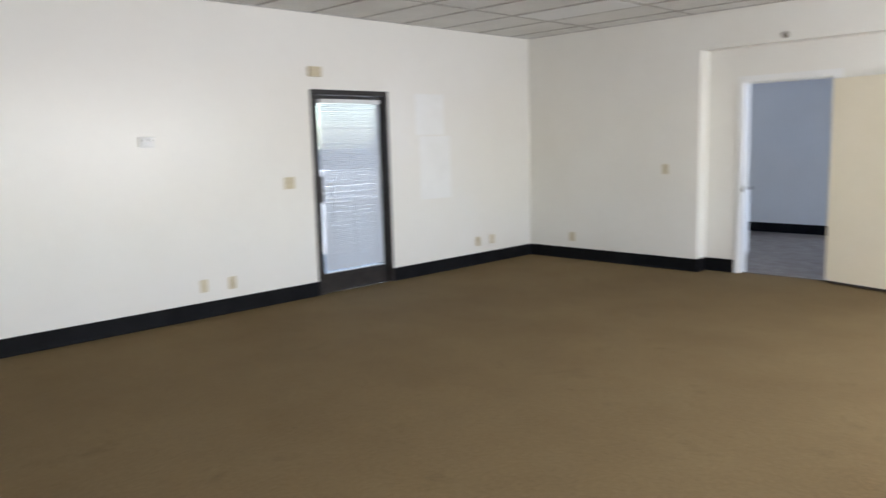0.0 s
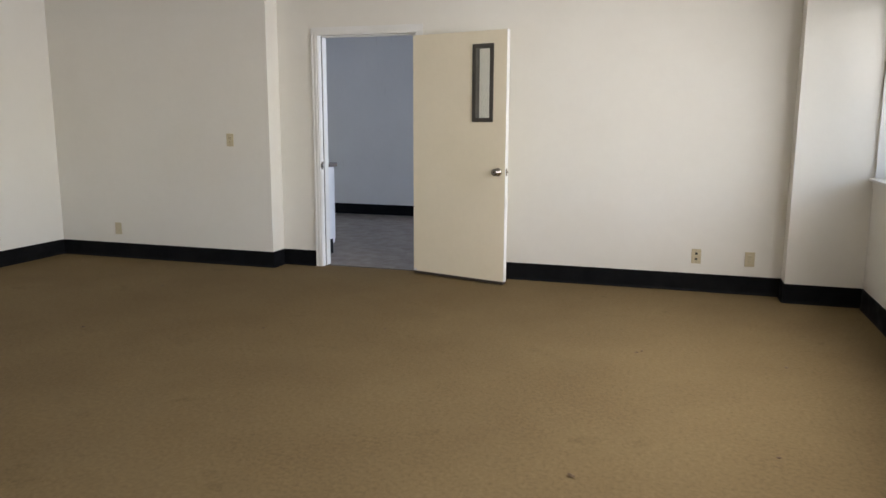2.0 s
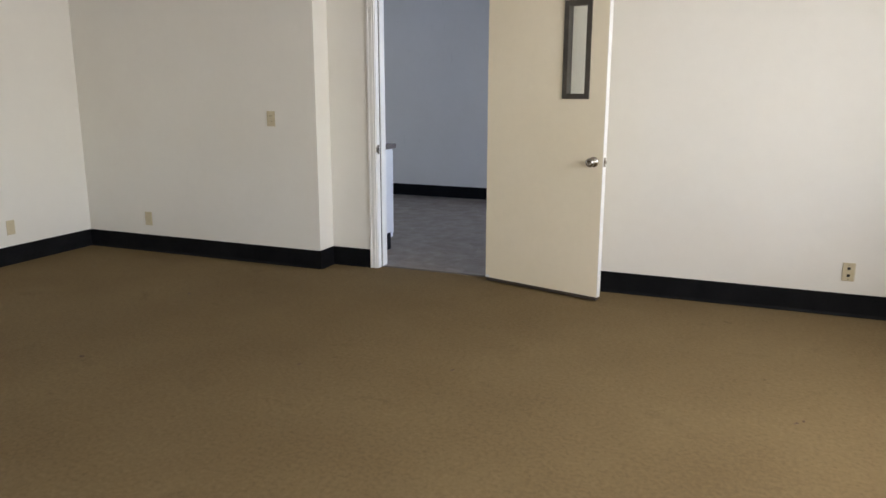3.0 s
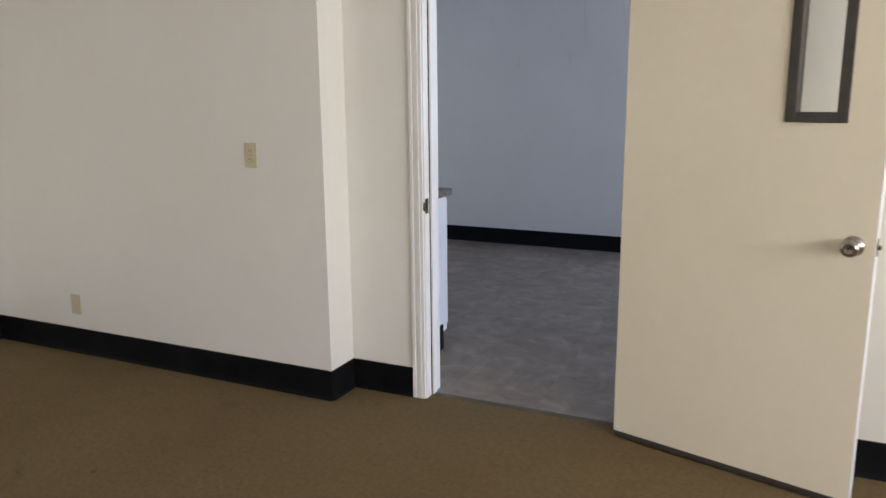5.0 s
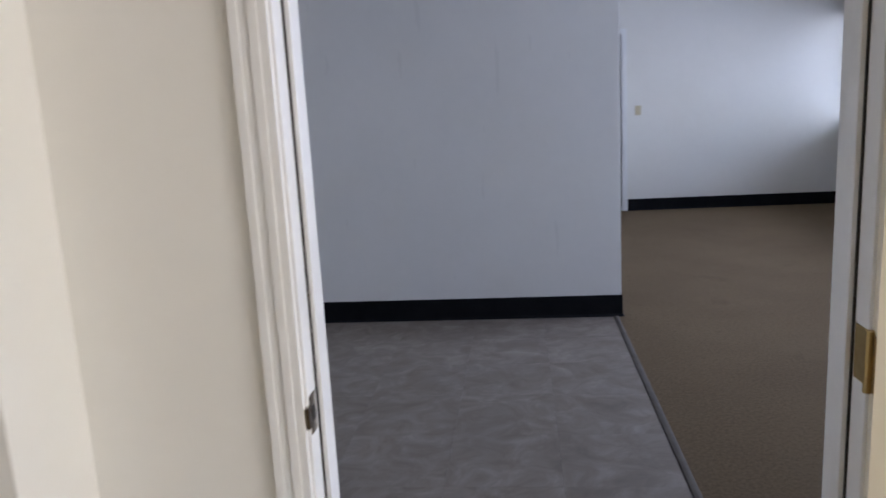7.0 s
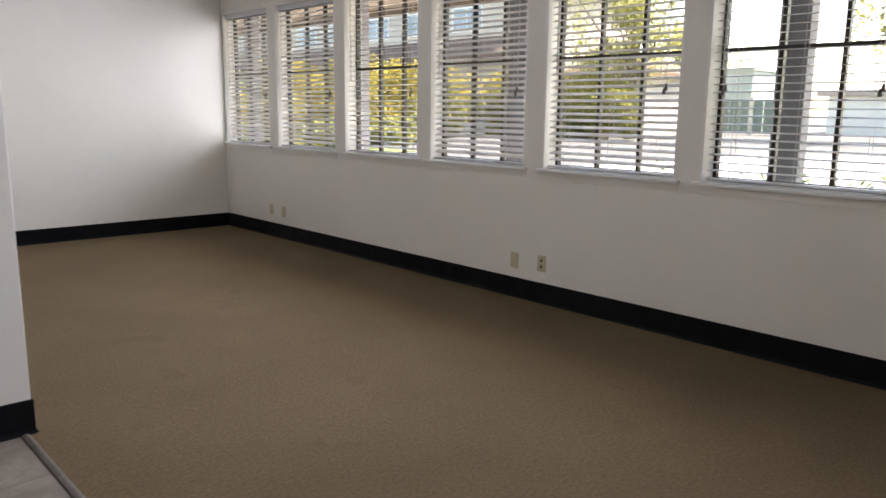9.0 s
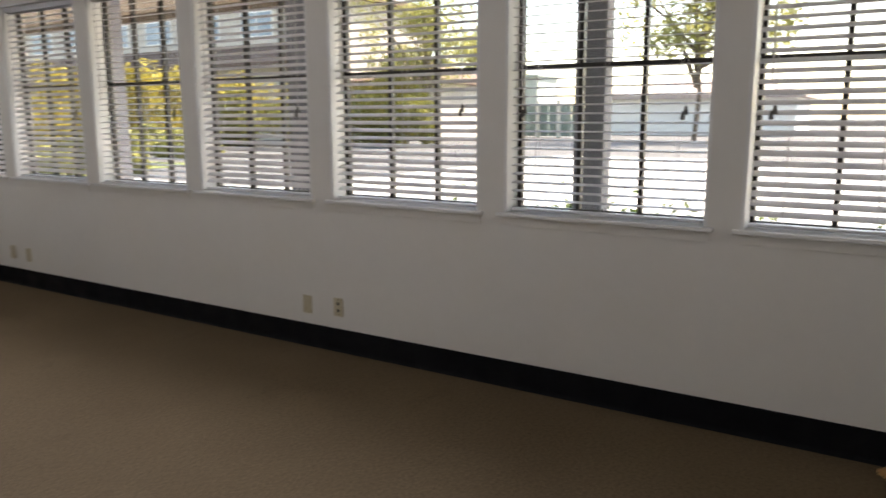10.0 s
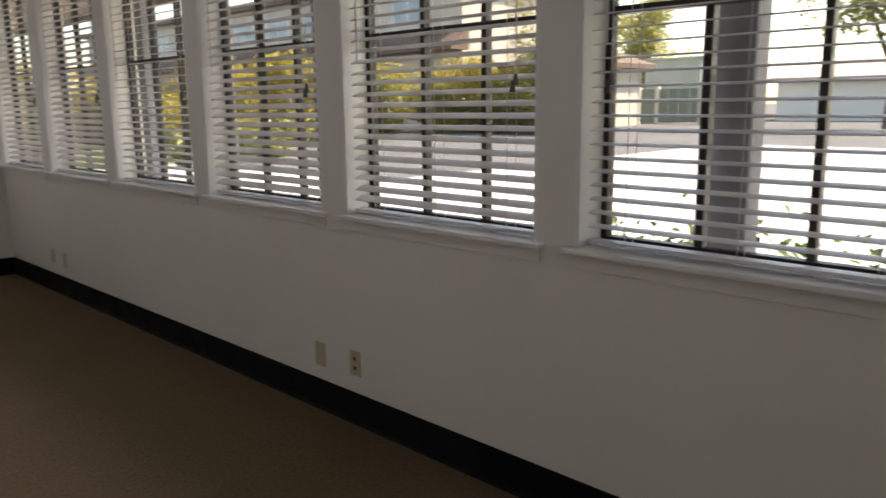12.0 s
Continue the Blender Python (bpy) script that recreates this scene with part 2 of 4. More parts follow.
def foliage(name, a, b):
    m = material(name, a, 0.6, spec=0.3)
    L = m.node_tree.links.new
    g = m.node_tree.nodes.new("ShaderNodeNewGeometry")
    r = m.node_tree.nodes.new("ShaderNodeValToRGB")
    r.color_ramp.elements[0].color, r.color_ramp.elements[1].color = (*a, 1), (*b, 1)
    L(g.outputs["Random Per Island"], r.inputs["Fac"])
    bs = m.node_tree.nodes["Principled BSDF"]
    L(r.outputs["Color"], bs.inputs["Base Color"])
    tr = m.node_tree.nodes.new("ShaderNodeBsdfTranslucent")
    L(r.outputs["Color"], tr.inputs["Color"])
    mix = node(m, "ShaderNodeMixShader", Fac=0.4)
    L(bs.outputs[0], mix.inputs[1])
    L(tr.outputs[0], mix.inputs[2])
    L(mix.outputs[0], m.node_tree.nodes["Material Output"].inputs["Surface"])
    return m


M["thin_slat"] = foliage("thin_white_slat", (0.68, 0.68, 0.69), (0.72, 0.72, 0.73))
M["leaf_yellow"] = foliage("yellow_foliage", (0.30, 0.245, 0.04), (0.44, 0.37, 0.08))
M["leaf_olive"] = foliage("olive_foliage", (0.12, 0.13, 0.03), (0.30, 0.28, 0.07))
M["leaf_pale"] = foliage("pale_foliage", (0.20, 0.21, 0.06), (0.42, 0.40, 0.14))
M["leaf_green"] = foliage("green_foliage", (0.04, 0.08, 0.02), (0.12, 0.17, 0.05))

# marbled vinyl: clouds that differ from tile to tile, with fine veins
m = M["vinyl"]
L = m.node_tree.links.new
info = m.node_tree.nodes.new("ShaderNodeObjectInfo")
shift = m.node_tree.nodes.new("ShaderNodeVectorMath")
shift.operation = "SCALE"
shift.inputs[0].default_value = (37, 91, 13)
L(info.outputs["Random"], shift.inputs["Scale"])
add = m.node_tree.nodes.new("ShaderNodeVectorMath")
L(coords(m), add.inputs[0])
L(shift.outputs["Vector"], add.inputs[1])
n1 = node(m, "ShaderNodeTexNoise", Scale=5.5, Detail=10.0, Roughness=0.68, Distortion=0.9)
L(add.outputs["Vector"], n1.inputs["Vector"])
r1 = m.node_tree.nodes.new("ShaderNodeValToRGB")
ramp = r1.color_ramp
ramp.elements[0].position, ramp.elements[1].position = 0.30, 0.74
ramp.elements[0].color, ramp.elements[1].color = (0.147, 0.119, 0.095, 1), (0.362, 0.312, 0.266, 1)
for at, shade in ((0.46, (0.194, 0.160, 0.131, 1)), (0.56, (0.237, 0.200, 0.168, 1)), (0.64, (0.281, 0.240, 0.204, 1))):
    stop = ramp.elements.new(at)
    stop.color = shade
L(n1.outputs["Fac"], r1.inputs["Fac"])
L(r1.outputs["Color"], m.node_tree.nodes["Principled BSDF"].inputs["Base Color"])
uneven_gloss(m, 6, 0.30, 0.46)

# window glass: clear, with a mirror-like part by Fresnel
M["glass"] = bpy.data.materials.new("window_glass")
M["glass"].use_nodes = True
gt = M["glass"].node_tree
gt.nodes.remove(gt.nodes["Principled BSDF"])
tr, gl = gt.nodes.new("ShaderNodeBsdfTransparent"), gt.nodes.new("ShaderNodeBsdfGlossy")
lw, mx = gt.nodes.new("ShaderNodeLayerWeight"), gt.nodes.new("ShaderNodeMixShader")
lw.inputs["Blend"].default_value = 0.5
pw, ma = gt.nodes.new("ShaderNodeMath"), gt.nodes.new("ShaderNodeMath")
pw.operation, ma.operation = "POWER", "MULTIPLY_ADD"
pw.inputs[1].default_value, ma.inputs[1].default_value, ma.inputs[2].default_value = 5.0, 0.9, 0.03
gt.links.new(lw.outputs["Facing"], pw.inputs[0])
gt.links.new(pw.outputs[0], ma.inputs[0])
tr.inputs["Color"].default_value = (0.96, 0.975, 0.97, 1)
gl.inputs["Roughness"].default_value = 0.02
gt.links.new(ma.outputs[0], mx.inputs[0])
gt.links.new(tr.outputs[0], mx.inputs[1])
gt.links.new(gl.outputs[0], mx.inputs[2])
gt.links.new(mx.outputs[0], gt.nodes["Material Output"].inputs["Surface"])


# ---- shape helpers ----
def box(bm, x0, x1, y0, y1, z0, z1, bevel=0.0, m=None):
    vs = [bm.verts.new((x, y, z)) for z in (z0, z1) for y in (y0, y1) for x in (x0, x1)]
    fs = [bm.faces.new([vs[i] for i in f]) for f in ((0, 2, 3, 1), (4, 5, 7, 6), (0, 1, 5, 4), (2, 6, 7, 3), (0, 4, 6, 2), (1, 3, 7, 5))]
    if bevel:
        edges = list({e for f in fs for e in f.edges})
        out = bmesh.ops.bevel(bm, geom=edges, offset=bevel, segments=2, profile=0.6, affect="EDGES")
        vs = list({v for f in out["faces"] for v in f.verts} | {v for v in vs if v.is_valid})
    if m is not None:
        bmesh.ops.transform(bm, matrix=m, verts=[v for v in vs if v.is_valid])
    return bm


def lathe(bm, profile, m, steps=20):
    """A turned shape: (radius, height) pairs about z, closed at radius 0."""
    rings = []
    for r, h in profile:
        if r < 1e-6:
            rings.append([bm.verts.new(m @ Vector((0, 0, h)))])
        else:
            rings.append([bm.verts.new(m @ Vector((r * math.cos(2 * math.pi * i / steps), r * math.sin(2 * math.pi * i / steps), h))) for i in range(steps)])
    for a, b in zip(rings, rings[1:]):
        for i in range(steps):
            q = [a[i % len(a)], a[(i + 1) % len(a)], b[(i + 1) % len(b)], b[i % len(b)]]
            q = [v for k, v in enumerate(q) if v not in q[:k]]
            if len(q) > 2:
                bm.faces.new(q)
    return bm


def mesh(name, bm, mat, smooth=False):
    me = bpy.data.meshes.new(name)
    bm.normal_update()
    bm.to_mesh(me)
    bm.free()
    me.materials.append(mat)
    if smooth:
        for p in me.polygons:
            p.use_smooth = True
    return me


def part(name, bm, mat, parent, label="", smooth=False, kind=""):
    ob = new(name, mesh(name, bm, mat, smooth))
    ob.parent = parent
    return tagged(ob, label, kind=kind)


def thing(name, label, category, place=None, group="", kind=""):
    ob = new(name)
    ob.empty_display_size = 0.1
    if place is not None:
        ob.matrix_world = place
    return tagged(ob, label, category, group, kind)


def setting(name, bm, mat, label, category):
    return tagged(new(name, mesh(name, bm, mat)), label, category, kind="structure")


def one(name, bm, mat, label, category, group="", kind="", smooth=False):
    return tagged(new(name, mesh(name, bm, mat, smooth)), label, category, group, kind)


NB = bmesh.new

# ---- plan ----
XL, W, WA = -5.65, 1.418, 1.56  # west wall, window wall, window wall of the first room
YP, YD, YC = 8.925, 9.125, 9.27  # pier face, niche back, far side of that wall
YK, YF = 12.85, 17.54          # kitchen back wall, far wall
XK = -1.85                      # end of the kitchen wall
SOUTH, CEIL = -2.6, 2.83
NX0, NX1, NTOP = -3.27, 1.035, 2.44
DX0, DX1, DH = -2.862, -1.955, 2.072
SILL, HEAD = 0.930, 2.345
GD0, GD1, GDH = 5.455, 6.465, 2.09

# floors
setting("floor", box(NB(), XL - 0.15, WA + 0.2, SOUTH - 0.15, 9.19, -0.2, 0), M["carpet"], "worn tan loop-pile carpet with a few stains", "carpet")
setting("floor_carpet", box(NB(), -1.885, W + 0.2, 9.19, YF + 0.12, -0.2, 0), M["carpet_c"], "brown loop-pile carpet in the window room", "carpet")
setting("floor_alcove", box(NB(), -5.1, -1.885, YK + 0.12, YF + 0.12, -0.2, 0), M["carpet_c"], "brown loop-pile carpet behind the kitchen wall", "carpet")
setting("floor_unlit_room", box(NB(), -5.1, W + 0.2, YF + 0.12, 20.4, -0.2, 0), M["carpet_c"], "brown loop-pile carpet of the unlit room", "carpet")
floor_vinyl = setting("floor_vinyl", box(NB(), -5.1, -1.885, 9.19, YK + 0.12, -0.2, -0.004), M["grout"], "grey marbled vinyl tile floor beside the kitchen counter", "floor")

# walls
bm = NB()
box(bm, XL - 0.15, XL, SOUTH, GD0, 0, CEIL)
box(bm, XL - 0.15, XL, GD1, YC, 0, CEIL)
box(bm, XL - 0.15, XL, GD0, GD1, GDH, CEIL)
setting("wall_west", bm, M["wall_smooth"], "off-white gloss-painted wall with a glazed door", "wall")
for z0, z1, y0, y1 in ((1.62, 2.08, 6.88, 7.33), (0.88, 1.605, 6.93, 7.42)):
    setting("trim_paint_patch", box(NB(), XL, XL + 0.0012, y0, y1, z0, z1, 0.0004), M["patch"], "whiter touched-up patch of paint on the wall", "paint patch")
setting("wall_south", box(NB(), XL - 0.15, WA + 0.2, SOUTH - 0.15, SOUTH, 0, CEIL), M["wall"], "off-white painted wall", "wall")
bm = NB()
box(bm, XL, NX0, YP, YD, 0, CEIL)
box(bm, NX1, WA + 0.1, YP, YD, 0, CEIL)
box(bm, NX0, NX1, YP, YD, NTOP, CEIL)
box(bm, XL, DX0 - 0.02, YD, YC, 0, CEIL)
box(bm, DX1 + 0.02, W, YD, YC, 0, CEIL)
box(bm, DX0 - 0.02, DX1 + 0.02, YD, YC, DH + 0.02, CEIL)
setting("wall_north", bm, M["wall"], "off-white plaster wall with a shallow recess round the doorway", "wall")
bm = NB()
for wx, ya, yb, wins in ((WA, SOUTH - 0.15, YD, sorted(WINS_A)), (W, YC, YF + 0.12, sorted(WINS_C))):
    box(bm, wx, wx + 0.2, ya, yb, 0, SILL)
    box(bm, wx, wx + 0.2, ya, yb, HEAD, CEIL)
    y = ya
    for lo, hi in wins:
        box(bm, wx, wx + 0.2, y, lo, SILL, HEAD)
        y = hi
    box(bm, wx, wx + 0.2, y, yb, SILL, HEAD)
box(bm, W, WA + 0.2, YD, YC, 0, CEIL)
setting("wall_east", bm, M["wall"], "off-white painted wall under and between a row of windows", "wall")
setting("wall_kitchen", box(NB(), -5.1, XK, YK, YK + 0.12, 0, CEIL, 0.004), M["wall_rough"], "white textured plaster partition that ends at the window room", "wall")
FX0, FX1 = -2.11, -1.225
bm = NB()
box(bm, -5.1, FX0 - 0.02, YF, YF + 0.12, 0, CEIL)
box(bm, FX1 + 0.02, W, YF, YF + 0.12, 0, CEIL)
box(bm, FX0 - 0.02, FX1 + 0.02, YF, YF + 0.12, 2.18, CEIL)
setting("wall_far", bm, M["wall"], "off-white wall with a doorway into an unlit room", "wall")
setting("wall_kitchen_west", box(NB(), -5.25, -5.1, YC, 20.4, 0, CEIL), M["wall"], "off-white painted wall", "wall")
bm = NB()
box(bm, -5.1, 0.0, 20.3, 20.4, 0, CEIL)
box(bm, 0.0, 0.12, YF + 0.12, 20.4, 0, CEIL)
setting("wall_back_room", bm, M["dark_room"], "painted wall of the unlit room behind the doorway", "wall")
setting("roof_slab", box(NB(), -6.0, WA + 0.2, SOUTH - 0.2, 20.5, CEIL + 0.09, CEIL + 0.3), M["dark_room"], "plain roof deck over the rooms", "roof")


# ceiling: tiles in a metal grid
def ceiling(name, x0, x1, y0, y1, ox, oy, label):
    """Tiles 1.22 by 0.61 m whose joints pass through (ox, oy)."""
    xs = sorted({x0, x1} | {ox + 1.22 * k for k in range(-8, 9) if x0 + 0.05 < ox + 1.22 * k < x1 - 0.05})
    ys = sorted({y0, y1} | {oy + 0.61 * k for k in range(-30, 31) if y0 + 0.05 < oy + 0.61 * k < y1 - 0.05})
    bm, gm = NB(), NB()
    for xa, xb in zip(xs, xs[1:]):
        for ya, yb in zip(ys, ys[1:]):
            if xa < -4.0 < xb and ya < 7.6 < yb:
                continue
            drop = random.uniform(0.0, 0.005)
            box(bm, xa + 0.008, xb - 0.008, ya + 0.008, yb - 0.008, CEIL + 0.006 - drop, CEIL + 0.02)
    box(bm, x0, x1, y0, y1, CEIL + 0.03, CEIL + 0.05)
    for x in xs:
        box(gm, max(x - 0.012, x0), min(x + 0.012, x1), y0, y1, CEIL - 0.004, CEIL + 0.028)
    for y in ys:
        box(gm, x0, x1, max(y - 0.012, y0), min(y + 0.012, y1), CEIL - 0.005, CEIL + 0.027)
    setting(name, bm, M["ceiling"], label, "ceiling")
    setting(name + "_grid", gm, M["tbar"], "off-white metal ceiling grid with dark joints", "ceiling grid")


ceiling("ceiling", XL, WA, SOUTH, YP, -4.59, 7.95, "off-white acoustic tiles in a metal grid")
ceiling("ceiling_kitchen", -5.1, W, YC, YF, -4.59, 9.78, "off-white acoustic tiles over the window room")
lt = thing("ceiling_light", "recessed fluorescent ceiling light with a white lens, switched off", "ceiling light", pose(-3.98, 7.645, CEIL))
part("frame", box(NB(), -0.602, 0.602, -0.297, 0.297, -0.002, 0.02, 0.002), M["tbar"], lt)
part("diffuser", box(NB(), -0.57, 0.57, -0.265, 0.265, -0.008, 0.0, 0.003), M["thermo"], lt, "white prismatic lens")
setting("ceiling_back_room", box(NB(), -5.1, 0, YF + 0.12, 20.3, CEIL, CEIL + 0.05), M["dark_room"], "plain ceiling of the unlit room", "ceiling")


# baseboards: black rubber with a coved toe
def baseboard(name, runs, label="black rubber cove baseboard"):
    """runs: (x0, y0, x1, y1); the room lies to the left of the way from the first point to the second."""
    bm = NB()
    prof = [(0.0, 0.145), (0.004, 0.145), (0.007, 0.141), (0.007, 0.02), (0.011, 0.008), (0.019, 0.0), (0.0, 0.0)]
    for x0, y0, x1, y1 in runs:
        d = Vector((x1 - x0, y1 - y0, 0)).normalized()
        n = Vector((-d.y, d.x, 0))
        ends = [[bm.verts.new(Vector((px, py, 0)) + n * (o + 0.0005) + Vector((0, 0, h))) for o, h in prof] for px, py in ((x0, y0), (x1, y1))]
        for i in range(len(prof) - 1):
            bm.faces.new((ends[0][i], ends[0][i + 1], ends[1][i + 1], ends[1][i]))
        for e in ends:
            bm.faces.new(e)
    bmesh.ops.recalc_face_normals(bm, faces=bm.faces)
    setting(name, bm, M["base"], label, "baseboard")


CW = 0.068  # casing width
baseboard("baseboard", [(XL, GD0 - 0.005, XL, SOUTH), (XL, YP, XL, GD1 + 0.005), (NX0 + 0.007, YP, XL, YP), (NX0, YD, NX0, YP - 0.007),
                                                            (DX0 - CW, YD, NX0, YD), (NX1, YD, DX1 + CW, YD), (NX1, YP - 0.007, NX1, YD), (WA, YP, NX1 - 0.007, YP), (WA, SOUTH, WA, YP), (XL, SOUTH, WA, SOUTH)])
baseboard("baseboard_window_room", [(W, YC, W, YF), (W, YF, FX1 + CW, YF), (FX0 - CW, YF, -5.1, YF), (DX1 + CW, YC, W, YC),
                                    (XK + 0.007, YK, -5.1, YK), (XK, YK + 0.127, XK, YK - 0.007), (-5.1, YK + 0.12, XK + 0.007, YK + 0.12)])
baseboard("baseboard_back_room", [(0, 20.3, -5.1, 20.3)])


# ---- windows and blinds ----
def window(name, width, label, category="window"):
    """A window whose base point is the low-y end of its sill, at the room face of the wall; it runs along +y."""
    w = thing(name, label, category, kind="structure")
    H = HEAD - SILL
    for nm, a in (("jamb", (0.0, 0.13, 0, 0.016, 0, H)), ("jamb", (0.0, 0.13, width - 0.016, width, 0, H)), ("jamb", (0.0, 0.13, 0.016, width - 0.016, H - 0.016, H))):
        part(nm, box(NB(), *a, 0.002), M["trim"], w, "white painted wooden jamb")
    part("window_sill", box(NB(), -0.032, 0.13, -0.03, width + 0.03, -0.004, 0.016, 0.005), M["trim"], w, "white painted window stool")
    part("apron", box(NB(), -0.007, 0.0, -0.015, width + 0.015, -0.052, -0.004, 0.002), M["wall"], w)
    f = part("window_frame", box(NB(), 0.13, 0.17, 0, 0.035, 0, H, 0.003), M["bronze"], w, "dark bronze aluminium sash frame")
    for a in ((0.13, 0.17, width - 0.035, width, 0, H), (0.13, 0.17, 0.035, width - 0.035, 0, 0.04), (0.13, 0.17, 0.035, width - 0.035, H - 0.035, H)):
        part("frame_rail", box(NB(), *a, 0.003), M["bronze"], f)
    rz = 1.685 - SILL
    part("meeting_rail", box(NB(), 0.128, 0.172, 0.035, width - 0.035, rz - 0.012, rz + 0.012, 0.003), M["bronze"], f)
    cols = [0.035 + (width - 0.07) * k / 3 for k in range(4)]
    for k in (1, 2):
        part("muntin", box(NB(), 0.132, 0.168, cols[k] - 0.0115, cols[k] + 0.0115, 0.04, rz - 0.012, 0.002), M["bronze"], f)
        part("muntin", box(NB(), 0.132, 0.168, cols[k] - 0.0115, cols[k] + 0.0115, rz + 0.012, H - 0.035, 0.002), M["bronze"], f)
    for k in range(3):
        for z0, z1 in ((0.04, rz - 0.012), (rz + 0.012, H - 0.035)):
            p = part("pane", box(NB(), 0.148, 0.152, cols[k] + (0.0115 if k else 0), cols[k + 1] - (0.0115 if k < 2 else 0), z0, z1), M["glass"], w)
            p.visible_shadow = False
    return w


def slat_mesh(width, length, crown, thick, mat):
    bm = NB()
    n = 4
    rows = []
    for i in range(n + 1):
        u = -width / 2 + width * i / n
        h = crown * (1 - (2 * i / n - 1) ** 2)
        rows.append([bm.verts.new((u, y, h + dz)) for y in (0, length) for dz in (0, thick)])
    for a, b in zip(rows, rows[1:]):
        bm.faces.new((a[1], b[1], b[3], a[3]))
        bm.faces.new((a[0], a[2], b[2], b[0]))
        bm.faces.new((a[0], b[0], b[1], a[1]))
        bm.faces.new((a[2], a[3], b[3], b[2]))
    bm.faces.new((rows[0][0], rows[0][1], rows[0][3], rows[0][2]))
    bm.faces.new((rows[-1][0], rows[-1][2], rows[-1][3], rows[-1][1]))
    return mesh("slat", bm, mat)


def blind(label, place, length, height, pitch, slat_w, tilt, tassels=(), group="", wand=0.0, stuff="slat"):
    """A blind whose base point is its low-y lower end; slats run along +y, the room lies to -x."""
    b = thing("window_blind", label, "blind", place, group)
    part("headrail", box(NB(), -0.028, 0.028, 0, length, height - 0.045, height - 0.002, 0.003), M["slat"], b, "white headrail")
    part("bottom_rail", box(NB(), -slat_w / 2, slat_w / 2, 0.002, length - 0.002, 0.006, 0.02, 0.004), M["slat"], b)
    me = slat_mesh(slat_w, length - 0.006, slat_w * 0.06, 0.0022 if slat_w > 0.03 else 0.0008, M[stuff])
    z = 0.02 + pitch
    while z < height - 0.05:
        s = new("slat", me)
        s.parent = b
        s.matrix_local = pose(random.uniform(-0.0015, 0.0015), 0.003, z + random.uniform(-0.001, 0.001), random.uniform(-0.12, 0.12), tilt + random.uniform(-2, 2), 0)
        z += pitch
    for f in (0.14, 0.5, 0.86) if length > 0.5 else (0.2, 0.8):
        for dx in (-slat_w / 2 - 0.001, slat_w / 2 + 0.001):
            part("ladder_cord", box(NB(), dx - 0.0008, dx + 0.0008, length * f - 0.001, length * f + 0.001, 0.012, height - 0.04), M["cord"], b)
    for yy, drop in tassels:
        c = part("lift_cord", box(NB(), -slat_w / 2 - 0.012, -slat_w / 2 - 0.009, yy - 0.0015, yy + 0.0015, height - 0.05 - drop, height - 0.04), M["cord"], b, "thin white pull cord")
        for o in (0.0, 0.022):
            part("tassel", lathe(NB(), [(0, 0.0), (0.006, 0.002), (0.011, -0.03), (0.011, -0.036), (0, -0.037)], pose(-slat_w / 2 - 0.012, yy + o * 0.6, height - 0.05 - drop - o), 10), M["tassel"], c, "dark plastic cord tassel")
    if wand:
        part("tilt_wand", lathe(NB(), [(0, 0), (0.004, 0), (0.004, wand), (0, wand)], pose(-slat_w / 2 - 0.012, length - 0.06, height - 0.05 - wand), 8), M["cord"], b, "clear plastic tilt wand")
    return b


TILT = [-30, -29, -10, -26, -21, -7, -26]
for k, (lo, hi) in enumerate(WINS_C):
    w = window("window_%d" % (k + 1), hi - lo, "tall window with dark bronze sashes and a white painted stool")
    w.matrix_world = pose(W, lo, SILL)
    n = hi - lo
    blind("white two-inch slatted blind, lowered, " + ("slats tilted" if TILT[k] < -8 else "slats lying open"), pose(W + 0.06, lo + 0.025, SILL + 0.02), n - 0.05, HEAD - SILL - 0.036, 0.0435, 0.05, TILT[k],
          ((0.10, 0.80), (n - 0.13, 0.79)) if k == 5 else ((n - 0.13, 0.80),) if k == 6 else ((0.09, 0.78),), "blinds in the window row", 0.7)
first = None
for k, (lo, hi) in enumerate(WINS_A):
    if first is None:
        first = window("window_%d" % (k + 8), hi - lo, "window with dark bronze sashes and a white painted stool")
        first.matrix_world = pose(WA, lo, SILL)
    else:
        c = copy_thing(first, pose(WA, lo, SILL))
        c.name = "window_%d" % (k + 8)
lo, hi = WINS_A[0]
blind("white narrow-slat blind, lowered, slats half open", pose(WA + 0.085, lo + 0.02, SILL + 0.02), hi - lo - 0.04, HEAD - SILL - 0.036, 0.021, 0.025, -20, (), "narrow blinds", 0.6)
bm = NB()
box(bm, W - 0.018, W, YC, YF, HEAD + 0.035, HEAD + 0.06, 0.004)
setting("trim", bm, M["wall"], "thin painted moulding above the windows", "moulding")

# ---- glazed outside door in the west wall ----
gd = thing("door_1", "glazed door in a dark bronze frame, shut, with a lowered white blind", "door", pose(XL, GD0, 0), kind="structure")
GW = GD1 - GD0
fr = part("door_frame", box(NB(), -0.12, 0.012, 0, 0.05, 0, GDH, 0.003), M["bronze"], gd, "dark bronze aluminium door frame")
part("frame_post", box(NB(), -0.12, 0.012, GW - 0.05, GW, 0, GDH, 0.003), M["bronze"], fr)
part("frame_head", box(NB(), -0.12, 0.012, 0.05, GW - 0.05, GDH - 0.05, GDH, 0.003), M["bronze"], fr)
leaf = part("stile", box(NB(), -0.085, -0.04, 0.054, 0.115, 0.012, GDH - 0.054, 0.004), M["bronze"], gd)
part("stile", box(NB(), -0.085, -0.04, GW - 0.115, GW - 0.054, 0.012, GDH - 0.054, 0.004), M["bronze"], gd)
